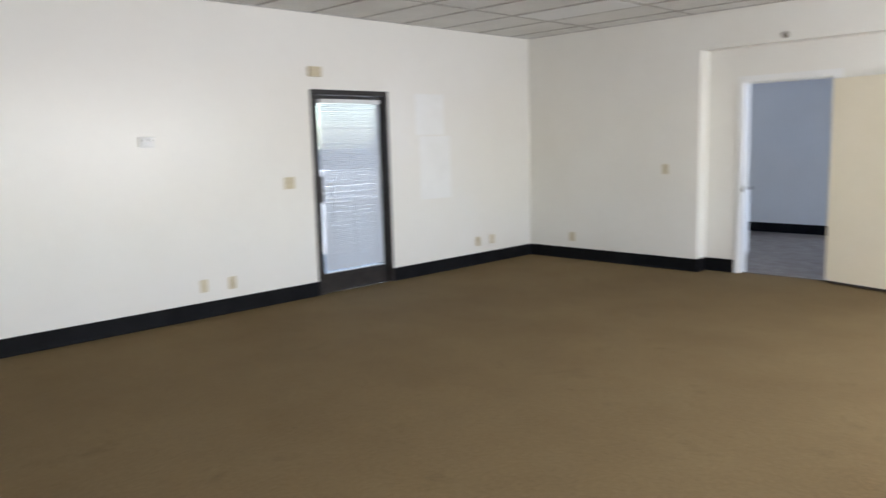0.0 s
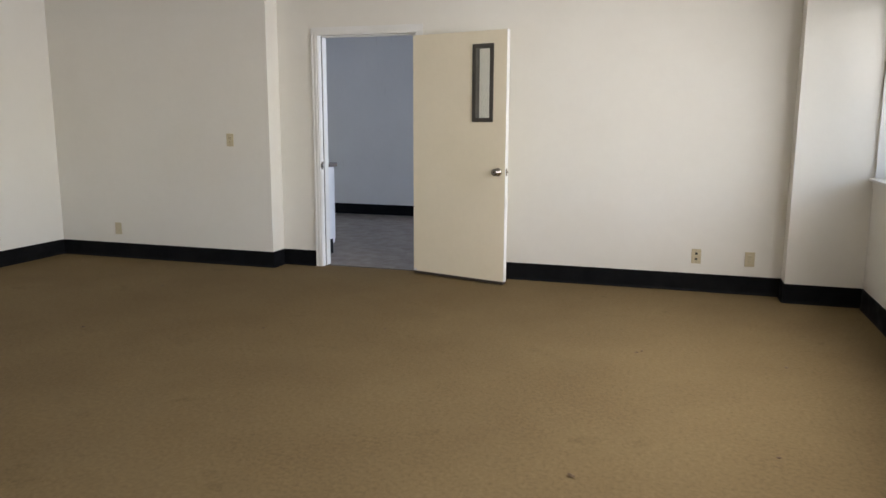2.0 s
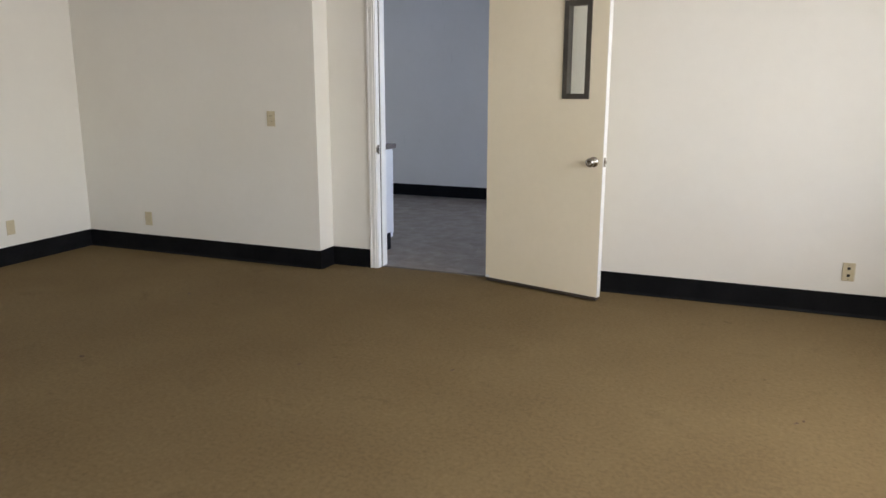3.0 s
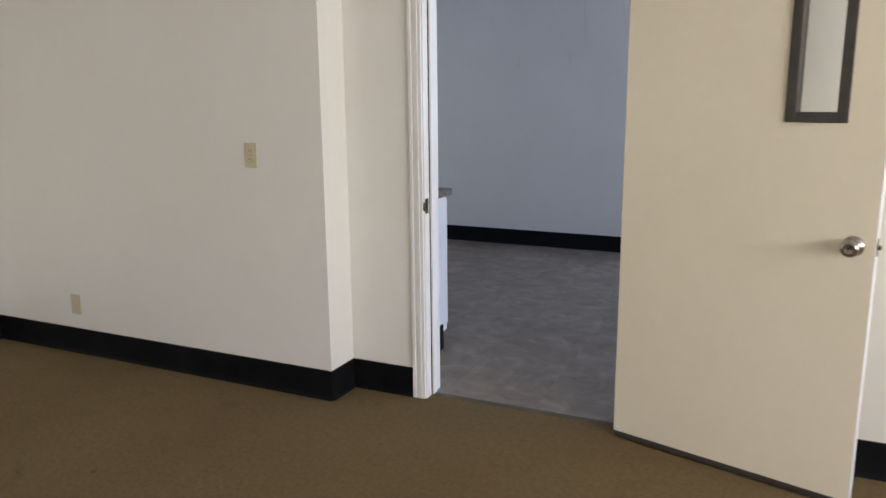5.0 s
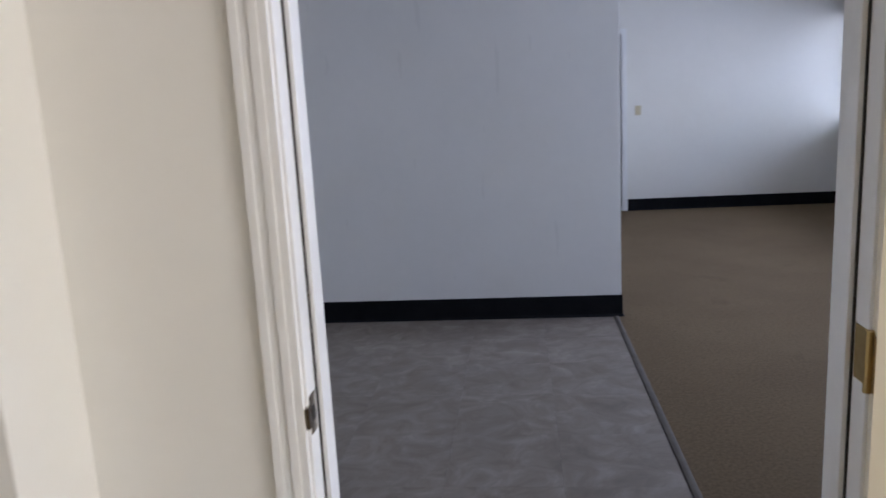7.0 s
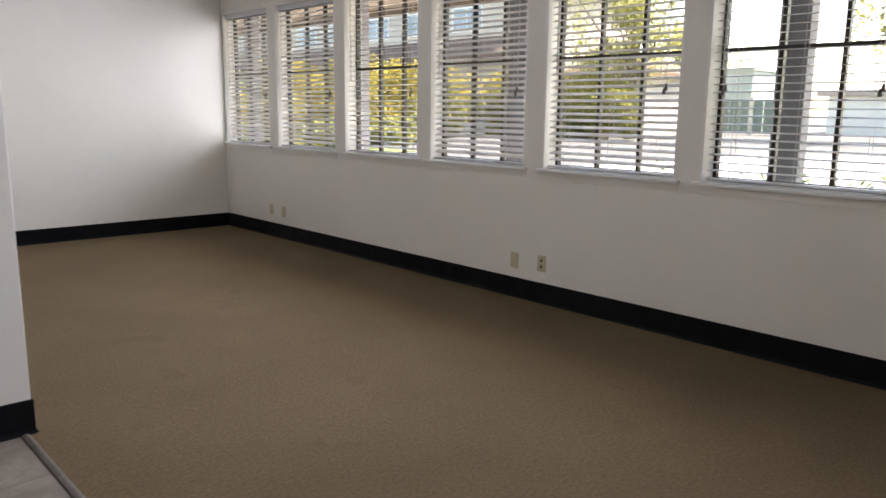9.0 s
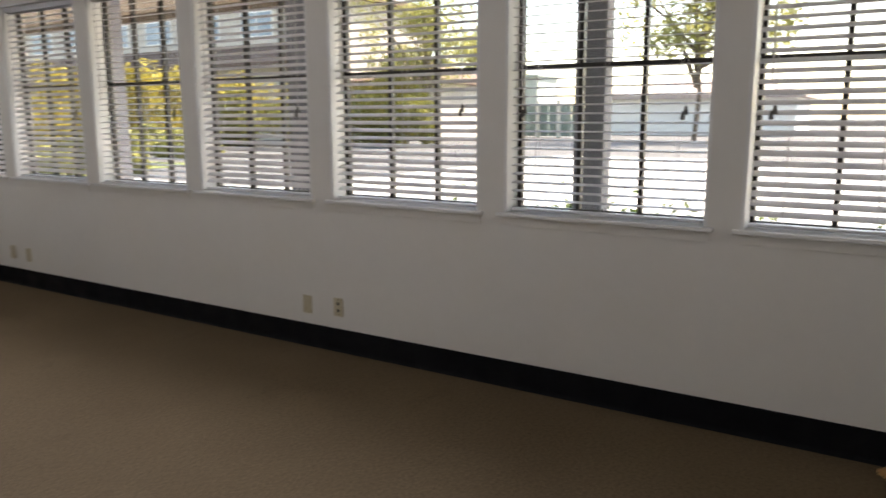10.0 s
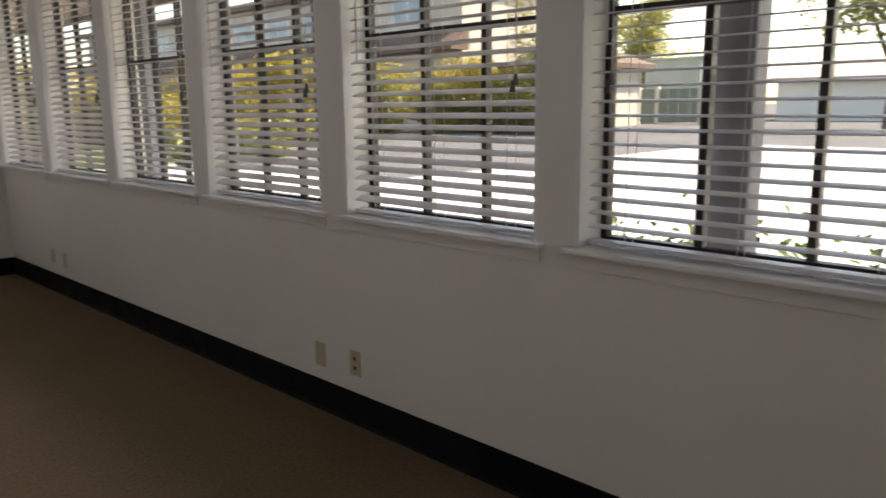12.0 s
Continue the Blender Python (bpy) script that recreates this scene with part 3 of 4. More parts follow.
part("bottom_rail", box(NB(), -0.085, -0.04, 0.115, GW - 0.115, 0.012, 0.215, 0.004), M["bronze"], gd)
part("top_rail", box(NB(), -0.085, -0.04, 0.115, GW - 0.115, GDH - 0.13, GDH - 0.054, 0.004), M["bronze"], gd)
p = part("pane", box(NB(), -0.066, -0.060, 0.115, GW - 0.115, 0.215, GDH - 0.13), M["glass"], gd)
p.visible_shadow = False
h = part("pull_handle", box(NB(), -0.012, 0.012, 0.03, 0.10, 0.95, 1.22, 0.006), M["bronze"], gd, "dark pull handle")
for z in (1.02, 1.2):
    part("handle_mount", box(NB(), -0.04, -0.01, 0.078, 0.097, z, z + 0.025, 0.003), M["bronze"], h)
part("threshold", box(NB(), -0.15, 0.01, 0, GW, 0.0, 0.012, 0.003), M["chrome"], gd, "worn metal threshold")
blind("white narrow-slat blind hung on the glazed door", pose(XL - 0.022, GD1 - 0.11, 0.2, 0, 0, 180), GW - 0.22, GDH - 0.2 - 0.09, 0.0205, 0.025, -46, (), "narrow blinds", 0.0, "thin_slat")


# ---- kitchen doorway and its door ----
def casing(bm, x0, x1, y, z0, z1, out, upright=True):
    """A fluted flat casing on a wall face at y, standing out towards out (+1 or -1)."""
    n = 4
    if upright:
        for i in range(n):
            a, b = x0 + (x1 - x0) * i / n, x0 + (x1 - x0) * (i + 1) / n
            d = 0.016 if i % 2 == 0 else 0.012
            ya, yb = sorted((y, y + out * d))
            box(bm, a, b, ya, yb, z0, z1, 0.0015)
    else:
        for i in range(n):
            a, b = z0 + (z1 - z0) * i / n, z0 + (z1 - z0) * (i + 1) / n
            d = 0.016 if i % 2 == 1 else 0.012
            ya, yb = sorted((y, y + out * d))
            box(bm, x0, x1, ya, yb, a, b, 0.0015)


def doorway(name, x0, x1, top, y0, y1, label):
    d = thing(name, label, "doorway", kind="structure")
    part("jamb", box(NB(), x0 - 0.02, x0, y0 - 0.002, y1 + 0.002, 0, top, 0.002), M["trim"], d)
    part("jamb", box(NB(), x1, x1 + 0.02, y0 - 0.002, y1 + 0.002, 0, top, 0.002), M["trim"], d)
    part("head_jamb", box(NB(), x0 - 0.02, x1 + 0.02, y0 - 0.002, y1 + 0.002, top, top + 0.02, 0.002), M["trim"], d)
    ys = y0 + 0.05
    part("door_stop", box(NB(), x0, x0 + 0.012, ys, ys + 0.035, 0, top, 0.002), M["trim"], d)
    part("door_stop", box(NB(), x1 - 0.012, x1, ys, ys + 0.035, 0, top, 0.002), M["trim"], d)
    part("door_stop", box(NB(), x0 + 0.012, x1 - 0.012, ys, ys + 0.035, top - 0.012, top, 0.002), M["trim"], d)
    part("weatherstrip", box(NB(), x0, x0 + 0.004, ys - 0.004, ys, 0, top, 0.001), M["slot"], d, "dark rubber weatherstrip")
    part("weatherstrip", box(NB(), x1 - 0.004, x1, ys - 0.004, ys, 0, top, 0.001), M["slot"], d, "dark rubber weatherstrip")
    for y, out in ((y0, -1), (y1, 1)):
        bm = NB()
        casing(bm, x0 - CW, x0 - 0.006, y, 0, top + 0.006, out)
        part("casing", bm, M["trim"], d, "white fluted door casing")
        bm = NB()
        casing(bm, x1 + 0.006, x1 + CW, y, 0, top + 0.006, out)
        part("casing", bm, M["trim"], d, "white fluted door casing")
        bm = NB()
        casing(bm, x0 - CW, x1 + CW, y, top + 0.006, top + CW, out, False)
        part("casing", bm, M["trim"], d, "white fluted door casing")
    return d


dw = doorway("door_2", DX0, DX1, DH, YD, YC, "white fluted casing and jambs of the open kitchen doorway")
sp = part("strike_plate", box(NB(), DX0 - 0.001, DX0 + 0.0025, YD + 0.002, YD + 0.034, 0.895, 0.965, 0.001), M["chrome"], dw, "worn metal strike plate")
part("strike_lip", box(NB(), DX0 - 0.004, DX0 + 0.0025, YD - 0.012, YD + 0.002, 0.91, 0.95, 0.001), M["chrome"], sp)
part("strike_hole", box(NB(), DX0 + 0.0015, DX0 + 0.0035, YD + 0.012, YD + 0.026, 0.918, 0.942), M["slot"], sp)
dw2 = doorway("door_3", FX0, FX1, 2.16, YF, YF + 0.12, "white casing of an open doorway into an unlit room")

# the door leaf, swung back against the recess: u runs from the hinge to the free edge
LW, LT = 0.90, 0.044
ang = math.degrees(math.atan2(8.848 - 9.105, -1.075 + 1.972))
door = thing("door_leaf", "cream painted flush door with a narrow glazed light, swung wide open", "door", pose(-1.955, 9.103, 0, 0, 0, ang))
U0, U1, Z0, Z1 = 0.590, 0.785, 1.328, 1.943
D0, D1 = -LT / 2, LT / 2
bm = NB()
for a in ((0.0, U0 + 0.02, D0, D1, 0.03, 2.043), (U1 - 0.02, LW, D0, D1, 0.03, 2.043), (U0 + 0.02, U1 - 0.02, D0, D1, 0.03, Z0 + 0.02), (U0 + 0.02, U1 - 0.02, D0, D1, Z1 - 0.02, 2.043)):
    box(bm, *a)
part("door_panel", bm, M["door"], door, "cream painted flush door panel")
part("edge_strip", box(NB(), LW, LW + 0.003, D0, D1, 0.03, 2.043), M["trim"], door, "white painted door edge")
lf = None
for a in ((U0, U0 + 0.034, Z0, Z1), (U1 - 0.034, U1, Z0, Z1), (U0 + 0.034, U1 - 0.034, Z0, Z0 + 0.034), (U0 + 0.034, U1 - 0.034, Z1 - 0.034, Z1)):
    o = part("light_frame" if lf is None else "frame_strip", box(NB(), a[0], a[1], D0 - 0.009, D1 + 0.009, a[2], a[3], 0.003), M["lite_frame"], lf or door, "" if lf else "grey-brown metal glazing frame")
    lf = lf or o
p = part("pane", box(NB(), U0 + 0.034, U1 - 0.034, -0.003, 0.003, Z0 + 0.034, Z1 - 0.034), M["glass"], door)
p.visible_shadow = False
part("door_sweep", box(NB(), 0.01, LW - 0.004, D0 - 0.004, D1 + 0.004, 0.008, 0.03, 0.002), M["sweep"], door, "brown rubber door sweep")
part("pivot_block", box(NB(), 0.004, 0.034, D0 - 0.006, D0, 0.032, 0.05, 0.002), M["trim"], door, "small white block at the hinge foot")
for side in (-1, 1):
    k = part("knob", lathe(NB(), [(0.034, 0.0), (0.034, 0.004), (0.030, 0.009), (0.014, 0.012), (0.012, 0.03), (0.018, 0.038), (0.028, 0.046), (0.030, 0.056), (0.026, 0.066), (0.014, 0.071), (0.012, 0.069), (0, 0.069)],
                           pose(LW - 0.062, side * LT / 2, 0.93, 90 if side < 0 else -90, 0, 0), 28), M["chrome"], door, "satin nickel door knob", True)
    part("keyhole", box(NB(), LW - 0.064, LW - 0.060, side * (LT / 2 + 0.069) - 0.002, side * (LT / 2 + 0.069) + 0.002, 0.925, 0.936), M["slot"], k)
lp = part("latch_plate", box(NB(), LW + 0.002, LW + 0.005, -0.012, 0.012, 0.90, 0.96, 0.001), M["chrome"], door)
part("latch_bolt", box(NB(), LW + 0.005, LW + 0.016, -0.007, 0.007, 0.922, 0.938, 0.003), M["chrome"], lp)
for z in (0.22, 1.02, 1.80):
    hb = NB()
    lathe(hb, [(0, z - 0.05), (0.007, z - 0.05), (0.007, z + 0.05), (0, z + 0.05)], pose(-0.006, 0.0, 0), 10)
    hg = part("hinge", hb, M["brass"], door, "dull brass hinge")
    part("hinge_leaf", box(NB(), -0.0015, 0.0, -0.02, 0.02, z - 0.045, z + 0.045), M["brass"], hg)
for z in (0.22, 1.02, 1.80):
    part("hinge_leaf", box(NB(), DX1 - 0.002, DX1 + 0.001, YD + 0.004, YD + 0.04, z - 0.045, z + 0.045), M["brass"], dw, "dull brass hinge leaf")


# ---- plates on the walls ----
def wall_plate(name, label, category, m, kind="duplex", group=""):
    """A plate in the local xz plane facing -y, centred on the pose."""
    w2 = 0.058 if kind == "double" else 0.036
    ob = thing(name, label, category, m, group)
    part("plate", box(NB(), -w2, w2, -0.006, 0.0, -0.058, 0.058, 0.003), M["plate"], ob)
    if kind == "duplex":
        for dz in (-0.02, 0.02):
            r = part("receptacle", box(NB(), -0.016, 0.016, -0.008, -0.005, dz - 0.014, dz + 0.014, 0.004), M["plate"], ob)
            for dx in (-0.006, 0.006):
                part("slot", box(NB(), dx - 0.0012, dx + 0.0012, -0.0086, -0.0075, dz - 0.003, dz + 0.007), M["slot"], r)
    elif kind == "jack":
        for dz in (-0.022, 0.022):
            part("jack", box(NB(), -0.009, 0.009, -0.0075, -0.005, dz - 0.009, dz + 0.009, 0.002), M["slot"], ob, "dark socket opening")
    elif kind == "double":
        for dx in (-0.023, 0.023):
            part("toggle", box(NB(), dx - 0.005, dx + 0.005, -0.016, -0.004, -0.004, 0.014, 0.002), M["plate"], ob)
    elif kind == "switch":
        part("toggle", box(NB(), -0.005, 0.005, -0.016, -0.004, -0.004, 0.014, 0.002), M["plate"], ob)
    if kind != "blank":
        for dz in ((0.0,) if kind == "duplex" else (-0.045, 0.045)):
            part("screw", lathe(NB(), [(0, 0.0015), (0.003, 0.001), (0.0032, 0.0)], pose(0, -0.006, dz, 90), 8), M["chrome"], ob)
    return ob


def on_north(x, z, y):
    return pose(x, y, z)


def on_west(y, z):
    return pose(XL, y, z, 0, 0, 90)


def on_east(y, z):
    return pose(W, y, z, 0, 0, -90)


G = "wall plates"
wall_plate("wall_outlet", "ivory duplex outlet set high on the wall", "outlet", on_north(-3.672, 1.157, YP), "duplex", G)
wall_plate("wall_outlet", "ivory blank wall plate above the baseboard", "wall plate", on_north(-4.969, 0.286, YP), "blank", G)
wall_plate("wall_outlet", "ivory socket plate with two dark openings", "outlet", on_north(0.404, 0.284, YD), "jack", G)
wall_plate("wall_outlet", "ivory duplex outlet above the baseboard", "outlet", on_north(0.800, 0.280, YD), "duplex", G)
wall_plate("wall_outlet", "ivory blank wall plate above the baseboard", "wall plate", on_west(4.19, 0.295), "blank", G)
wall_plate("wall_outlet", "ivory duplex outlet above the baseboard", "outlet", on_west(4.475, 0.285), "duplex", G)
wall_plate("wall_outlet", "ivory duplex outlet above the baseboard", "outlet", on_west(7.875, 0.29), "duplex", G)
wall_plate("wall_outlet", "ivory blank wall plate above the baseboard", "wall plate", on_west(8.14, 0.295), "blank", G)
wall_plate("light_switch", "ivory double light switch beside the glazed door", "light switch", on_west(5.16, 1.175), "double", G)
wall_plate("light_switch", "ivory light switch beside the far doorway", "light switch", on_north(-1.022, 1.245, YF), "switch", G)
wall_plate("wall_outlet", "ivory blank wall plate under the windows", "wall plate", on_east(13.131, 0.27), "blank", G)
wall_plate("wall_outlet", "ivory socket plate with two dark openings", "outlet", on_east(12.877, 0.283), "jack", G)
wall_plate("wall_outlet", "ivory duplex outlet under the windows", "outlet", on_east(16.57, 0.285), "duplex", G)
wall_plate("wall_outlet", "ivory blank wall plate under the windows", "wall plate", on_east(16.324, 0.28), "blank", G)
al = thing("alarm_box", "beige alarm box above the glazed door", "alarm", on_west(5.51, 2.26))
part("housing", box(NB(), -0.07, 0.07, -0.045, 0, -0.05, 0.05, 0.008), M["plate"], al)
part("cover_seam", box(NB(), -0.071, 0.071, -0.020, -0.017, -0.051, 0.051, 0.001), M["plate"], al)
th = thing("thermostat", "small white thermostat on the wall", "thermostat", on_west(3.765, 1.60))
part("housing", box(NB(), -0.06, 0.06, -0.028, 0, -0.045, 0.045, 0.008), M["thermo"], th)
part("dial_window", box(NB(), -0.04, 0.04, -0.030, -0.027, 0.004, 0.024, 0.001), M["tin"], th)
part("lever", box(NB(), -0.012, 0.002, -0.034, -0.027, -0.036, -0.028, 0.002), M["thermo"], th)
sk = thing("fire_sprinkler", "small metal sprinkler head on the wall above the recess", "sprinkler", on_north(-2.38, 2.50, YP))
part("escutcheon", lathe(NB(), [(0, 0), (0.035, 0), (0.03, 0.006), (0.012, 0.01), (0.010, 0.03), (0, 0.03)], pose(0, 0, 0, 90), 18), M["chrome"], sk)
part("deflector", lathe(NB(), [(0, 0.045), (0.016, 0.045), (0.016, 0.047), (0, 0.047)], pose(0, 0, 0, 90), 14), M["chrome"], sk)
part("frame_arm", box(NB(), -0.008, -0.004, -0.046, -0.028, -0.003, 0.003), M["chrome"], sk)
part("frame_arm", box(NB(), 0.004, 0.008, -0.046, -0.028, -0.003, 0.003), M["chrome"], sk)

# ---- kitchen counter unit and floor strip ----
CX1, CY1 = -3.10, 9.895
for i in range(2):
    x1 = CX1 - 0.75 * i
    x0 = x1 - 0.75
    cb = thing("base_cabinet", "white laminate base cabinet with a black toe kick", "cabinet", pose(x0, YC, 0), "kitchen cabinets")
    bm = NB()
    box(bm, 0, 0.75, 0.0, 0.60, 0.10, 0.875)
    box(bm, 0, 0.75, 0.0, 0.535, 0.0, 0.10)
    part("body", bm, M["cabinet"], cb, "white laminate carcass")
    part("toe_kick", box(NB(), 0.0, 0.752, 0.535, 0.543, 0.0, 0.10), M["base"], cb, "black rubber toe kick")
    part("end_toe", box(NB(), 0.751, 0.757, 0.46, 0.54, 0.0, 0.145), M["base"], cb, "black rubber toe strip") if i == 0 else None
    for j in range(2):
        d = part("door", box(NB(), 0.003 + 0.3735 * j, 0.3735 + 0.3735 * j, 0.602, 0.622, 0.13, 0.86, 0.003), M["cabinet"], cb, "white cabinet door")
        hx = 0.335 if j == 0 else 0.41
        part("handle", box(NB(), hx, hx + 0.012, 0.622, 0.65, 0.68, 0.80, 0.004), M["chrome"], d)
one("countertop", box(NB(), CX1 - 1.5, CX1 + 0.02, YC, CY1 + 0.02, 0.875, 0.915, 0.006), M["counter"], "brown laminate countertop on white cabinets", "countertop")
bm = NB()
pr = [(-0.017, 0.0), (-0.014, 0.004), (0.0, 0.007), (0.011, 0.005), (0.016, 0.0)]
ends = [[bm.verts.new((-1.885 + a, yy, h)) for a, h in pr] for yy in (YC, YK)]
for i in range(len(pr) - 1):
    bm.faces.new((ends[0][i], ends[0][i + 1], ends[1][i + 1], ends[1][i]))
setting("trim_floor_strip", bm, M["strip"], "brown vinyl strip between the carpet and the tiles", "floor strip")
bm = NB()
ends = [[bm.verts.new((xx, 9.19 + a, h)) for a, h in pr] for xx in (DX0, DX1)]
for i in range(len(pr) - 1):
    bm.faces.new((ends[0][i], ends[0][i + 1], ends[1][i + 1], ends[1][i]))
setting("trim_threshold", bm, M["strip"], "brown vinyl strip in the doorway", "floor strip")

# ---- broom ----
broom = thing("broom", "worn corn broom leaning against the wall beside the window", "broom", pose(1.2, 9.80, 0))
rng = random.Random(4)
bm = NB()
TOP = Vector((0.02, -0.065, 0.265))
# head: height, lower and upper y of the straw fan, half thickness
FAN = ((0.265, -0.083, -0.047, 0.016), (0.235, -0.089, -0.012, 0.026), (0.195, -0.088, 0.036, 0.030), (0.150, -0.080, 0.070, 0.028), (0.095, -0.066, 0.104, 0.024), (0.004, -0.044, 0.160, 0.026))


def fan_at(z):
    """The fan's lower y, upper y and half thickness at a height, between its sections."""
    for (za, a0, a1, at), (zb, b0, b1, bt) in zip(FAN, FAN[1:]):
        if z >= zb:
            f = (za - z) / (za - zb)
            return a0 + (b0 - a0) * f, a1 + (b1 - a1) * f, at + (bt - at) * f
    return FAN[-1][1:]


for i in range(1100):
    f, v = rng.random(), rng.uniform(-1, 1)
    w = math.sqrt(max(0.0, 1 - (2 * f - 1) ** 2)) * 0.75 + 0.25
    pts = []
    for z, y0, y1, th in FAN:
        zz = z + (0.045 * f * f + 0.02 * rng.random() if z < 0.05 else 0.0)
        jitter = rng.uniform(-0.007, 0.007) if z < 0.05 else rng.uniform(-0.0015, 0.0015)
        pts.append(Vector((0.02 * min(1.0, z / 0.265) + v * th * w, y0 + (y1 - y0) * f + jitter, zz)))
    r = 0.0012
    ring = [[bm.verts.new(q + Vector((r * k * math.cos(a), r * k * math.sin(a), 0))) for a in (0, 2.1, 4.2)] for q, k in zip(pts, (1.0, 1.3, 1.4, 1.4, 1.2, 0.7))]
    for a, b in zip(ring, ring[1:]):
        for k in range(3):
            bm.faces.new((a[k], a[(k + 1) % 3], b[(k + 1) % 3], b[k]))
part("bristles", bm, M["straw"], broom, "worn orange straw bristles swept to one side", kind="stuff")
bm = NB()
core = []
for z in (0.268, 0.255, 0.235, 0.195, 0.150, 0.105):
    y0, y1, th = fan_at(z)
    core.append([bm.verts.new((0.02 * z / 0.265 + 0.9 * th * math.sin(a), (y0 + y1) / 2 + 0.47 * (y1 - y0) * math.cos(a), z)) for a in [2 * math.pi * k / 18 for k in range(18)]])
for a, b in zip(core, core[1:]):
    for k in range(18):
        bm.faces.new((a[k], a[(k + 1) % 18], b[(k + 1) % 18], b[k]))
bm.faces.new(core[0])
bm.faces.new(core[-1])
bmesh.ops.recalc_face_normals(bm, faces=bm.faces)
part("straw_core", bm, M["straw"], broom)
for z in (0.178, 0.160, 0.143, 0.126):
    bm = NB()
    rows2 = []
    for e, dz in ((0.0, -0.0022), (0.003, 0.0), (0.0, 0.0022)):
        row = []
        for k in range(28):
            a = 2 * math.pi * k / 28
            zz = z + 0.026 * math.cos(a)
            y0, y1, th = fan_at(zz)
            row.append(bm.verts.new((0.02 * zz / 0.265 + (th + 0.003 + e) * math.sin(a), (y0 + y1) / 2 + ((y1 - y0) / 2 + 0.003 + e) * math.cos(a), zz + dz)))
        rows2.append(row)
    for a, b in zip(rows2, rows2[1:]):
        for k in range(28):
            bm.faces.new((a[k], a[(k + 1) % 28], b[(k + 1) % 28], b[k]))
    part("stitching", bm, M["stitch"], broom, "dark twine stitching")
lean = Vector((0.08, -0.068, 0.366)).normalized().to_track_quat("Z", "Y").to_matrix().to_4x4()
base = Matrix.Translation(TOP) @ lean
part("ferrule", lathe(NB(), [(0, -0.012), (0.021, -0.012), (0.018, 0.012), (0.0150, 0.04), (0.0145, 0.125), (0, 0.125)], base, 16), M["tin"], broom, "worn tin ferrule", True)
part("handle", lathe(NB(), [(0, 0.06), (0.0125, 0.06), (0.013, 0.5), (0.0125, 0.95), (0.008, 0.962), (0, 0.965)], base, 14), M["handle_wood"], broom, "dark wooden broomstick", True)

# ---- bits on the carpet ----
for i, (x, y) in enumerate(((-3.43, 6.755), (0.68, 6.05), (0.86, 7.28), (1.38, 7.287), (0.08, 7.348), (-0.1, 5.644), (-3.73, 7.945), (-0.42, 12.085), (0.05, 7.31), (-1.535, 7.316), (-0.1, 11.4), (-2.3, 7.1))):
    r2 = random.Random(i)
    bm = NB()
    n = 7
    s = 0.011 + 0.010 * r2.random()
    ring = [bm.verts.new((s * (0.6 + 0.7 * r2.random()) * math.cos(2 * math.pi * k / n), 0.6 * s * (0.6 + 0.7 * r2.random()) * math.sin(2 * math.pi * k / n), 0.002 + 0.006 * r2.random())) for k in range(n)]
    top = bm.verts.new((0, 0, 0.007))
    low = bm.verts.new((0, 0, 0.0))
    for k in range(n):
        bm.faces.new((ring[k], ring[(k + 1) % n], top))
        bm.faces.new((ring[(k + 1) % n], ring[k], low))
    o = one("carpet_debris", bm, M["debris"], "small curled brown leaf scrap on the carpet", "debris", "scraps on the carpet")
    o.matrix_world = pose(x, y, 0.0, 0, 0, r2.uniform(0, 180))

# ---- outside ----
GZ = -0.12
bm = NB()
box(bm, -300, 400, -300, 400, GZ - 0.5, GZ)
setting("ground", bm, M["asphalt"], "sunlit worn asphalt yard", "ground")
setting("pavement", box(NB(), W + 0.2, 4.2, -12, 30, GZ, GZ + 0.10, 0.01), M["concrete"], "pale concrete walk along the windows", "pavement")
# added pale ground that throws light onto the glazed door's blind
setting("pavement_west", box(NB(), -40, XL - 0.2, -12, 30, GZ, GZ + 0.08), M["concrete"], "pale concrete added outside the glazed door to brighten its blind", "pavement")
setting("road", box(NB(), 10, 26, -30, 22, GZ, GZ + 0.012), M["concrete"], "pale sunlit concrete parking court", "road")
setting("pavement_apron", box(NB(), 5.2, 10, -30, 45, GZ, GZ + 0.016), M["concrete"], "pale sunlit concrete apron beside the walk", "pavement")
for i in range(-9, 6):
    y = 11.42 + 2.06 * i
    po = thing("porch_post", "square grey-painted timber porch post outside the windows", "post", pose(W + 0.40, y, GZ + 0.10), "porch posts")
    part("shaft", box(NB(), -0.055, 0.055, -0.085, 0.085, 0, 2.48, 0.008), M["post"], po)
    part("base_block", box(NB(), -0.07, 0.07, -0.10, 0.10, 0, 0.16, 0.008), M["post"], po)
pr2 = thing("porch_roof", "brown timber eaves over the walk outside", "roof", pose(0, 0, 0))
part("soffit", box(NB(), W + 0.2, W + 1.5, -12, 22, 2.46, 2.54), M["soffit"], pr2)
part("fascia", box(NB(), W + 1.5, W + 1.54, -12, 22, 2.37, 2.70, 0.006), M["soffit"], pr2)
part("roof_covering", box(NB(), W + 0.2, W + 1.6, -12, 22, 2.70, 2.75), M["shingle"], pr2)


def leaves(bm, n, shape, size, rng):
    """n single bent leaves; shape gives a random point inside the crown."""
    for _ in range(n):
        c = shape(rng)
        a, t = rng.uniform(0, 6.28), rng.uniform(-0.9, 0.9)
        q = Euler((t, rng.uniform(-0.9, 0.9), a)).to_matrix()
        s = size * rng.uniform(0.6, 1.3)
        v = [bm.verts.new(c + q @ Vector(p) * s) for p in ((-1, 0, 0), (0, -0.45, 0.12), (1, 0, 0), (0, 0.45, 0.12))]
        bm.faces.new((v[0], v[1], v[2]))
        bm.faces.new((v[0], v[2], v[3]))


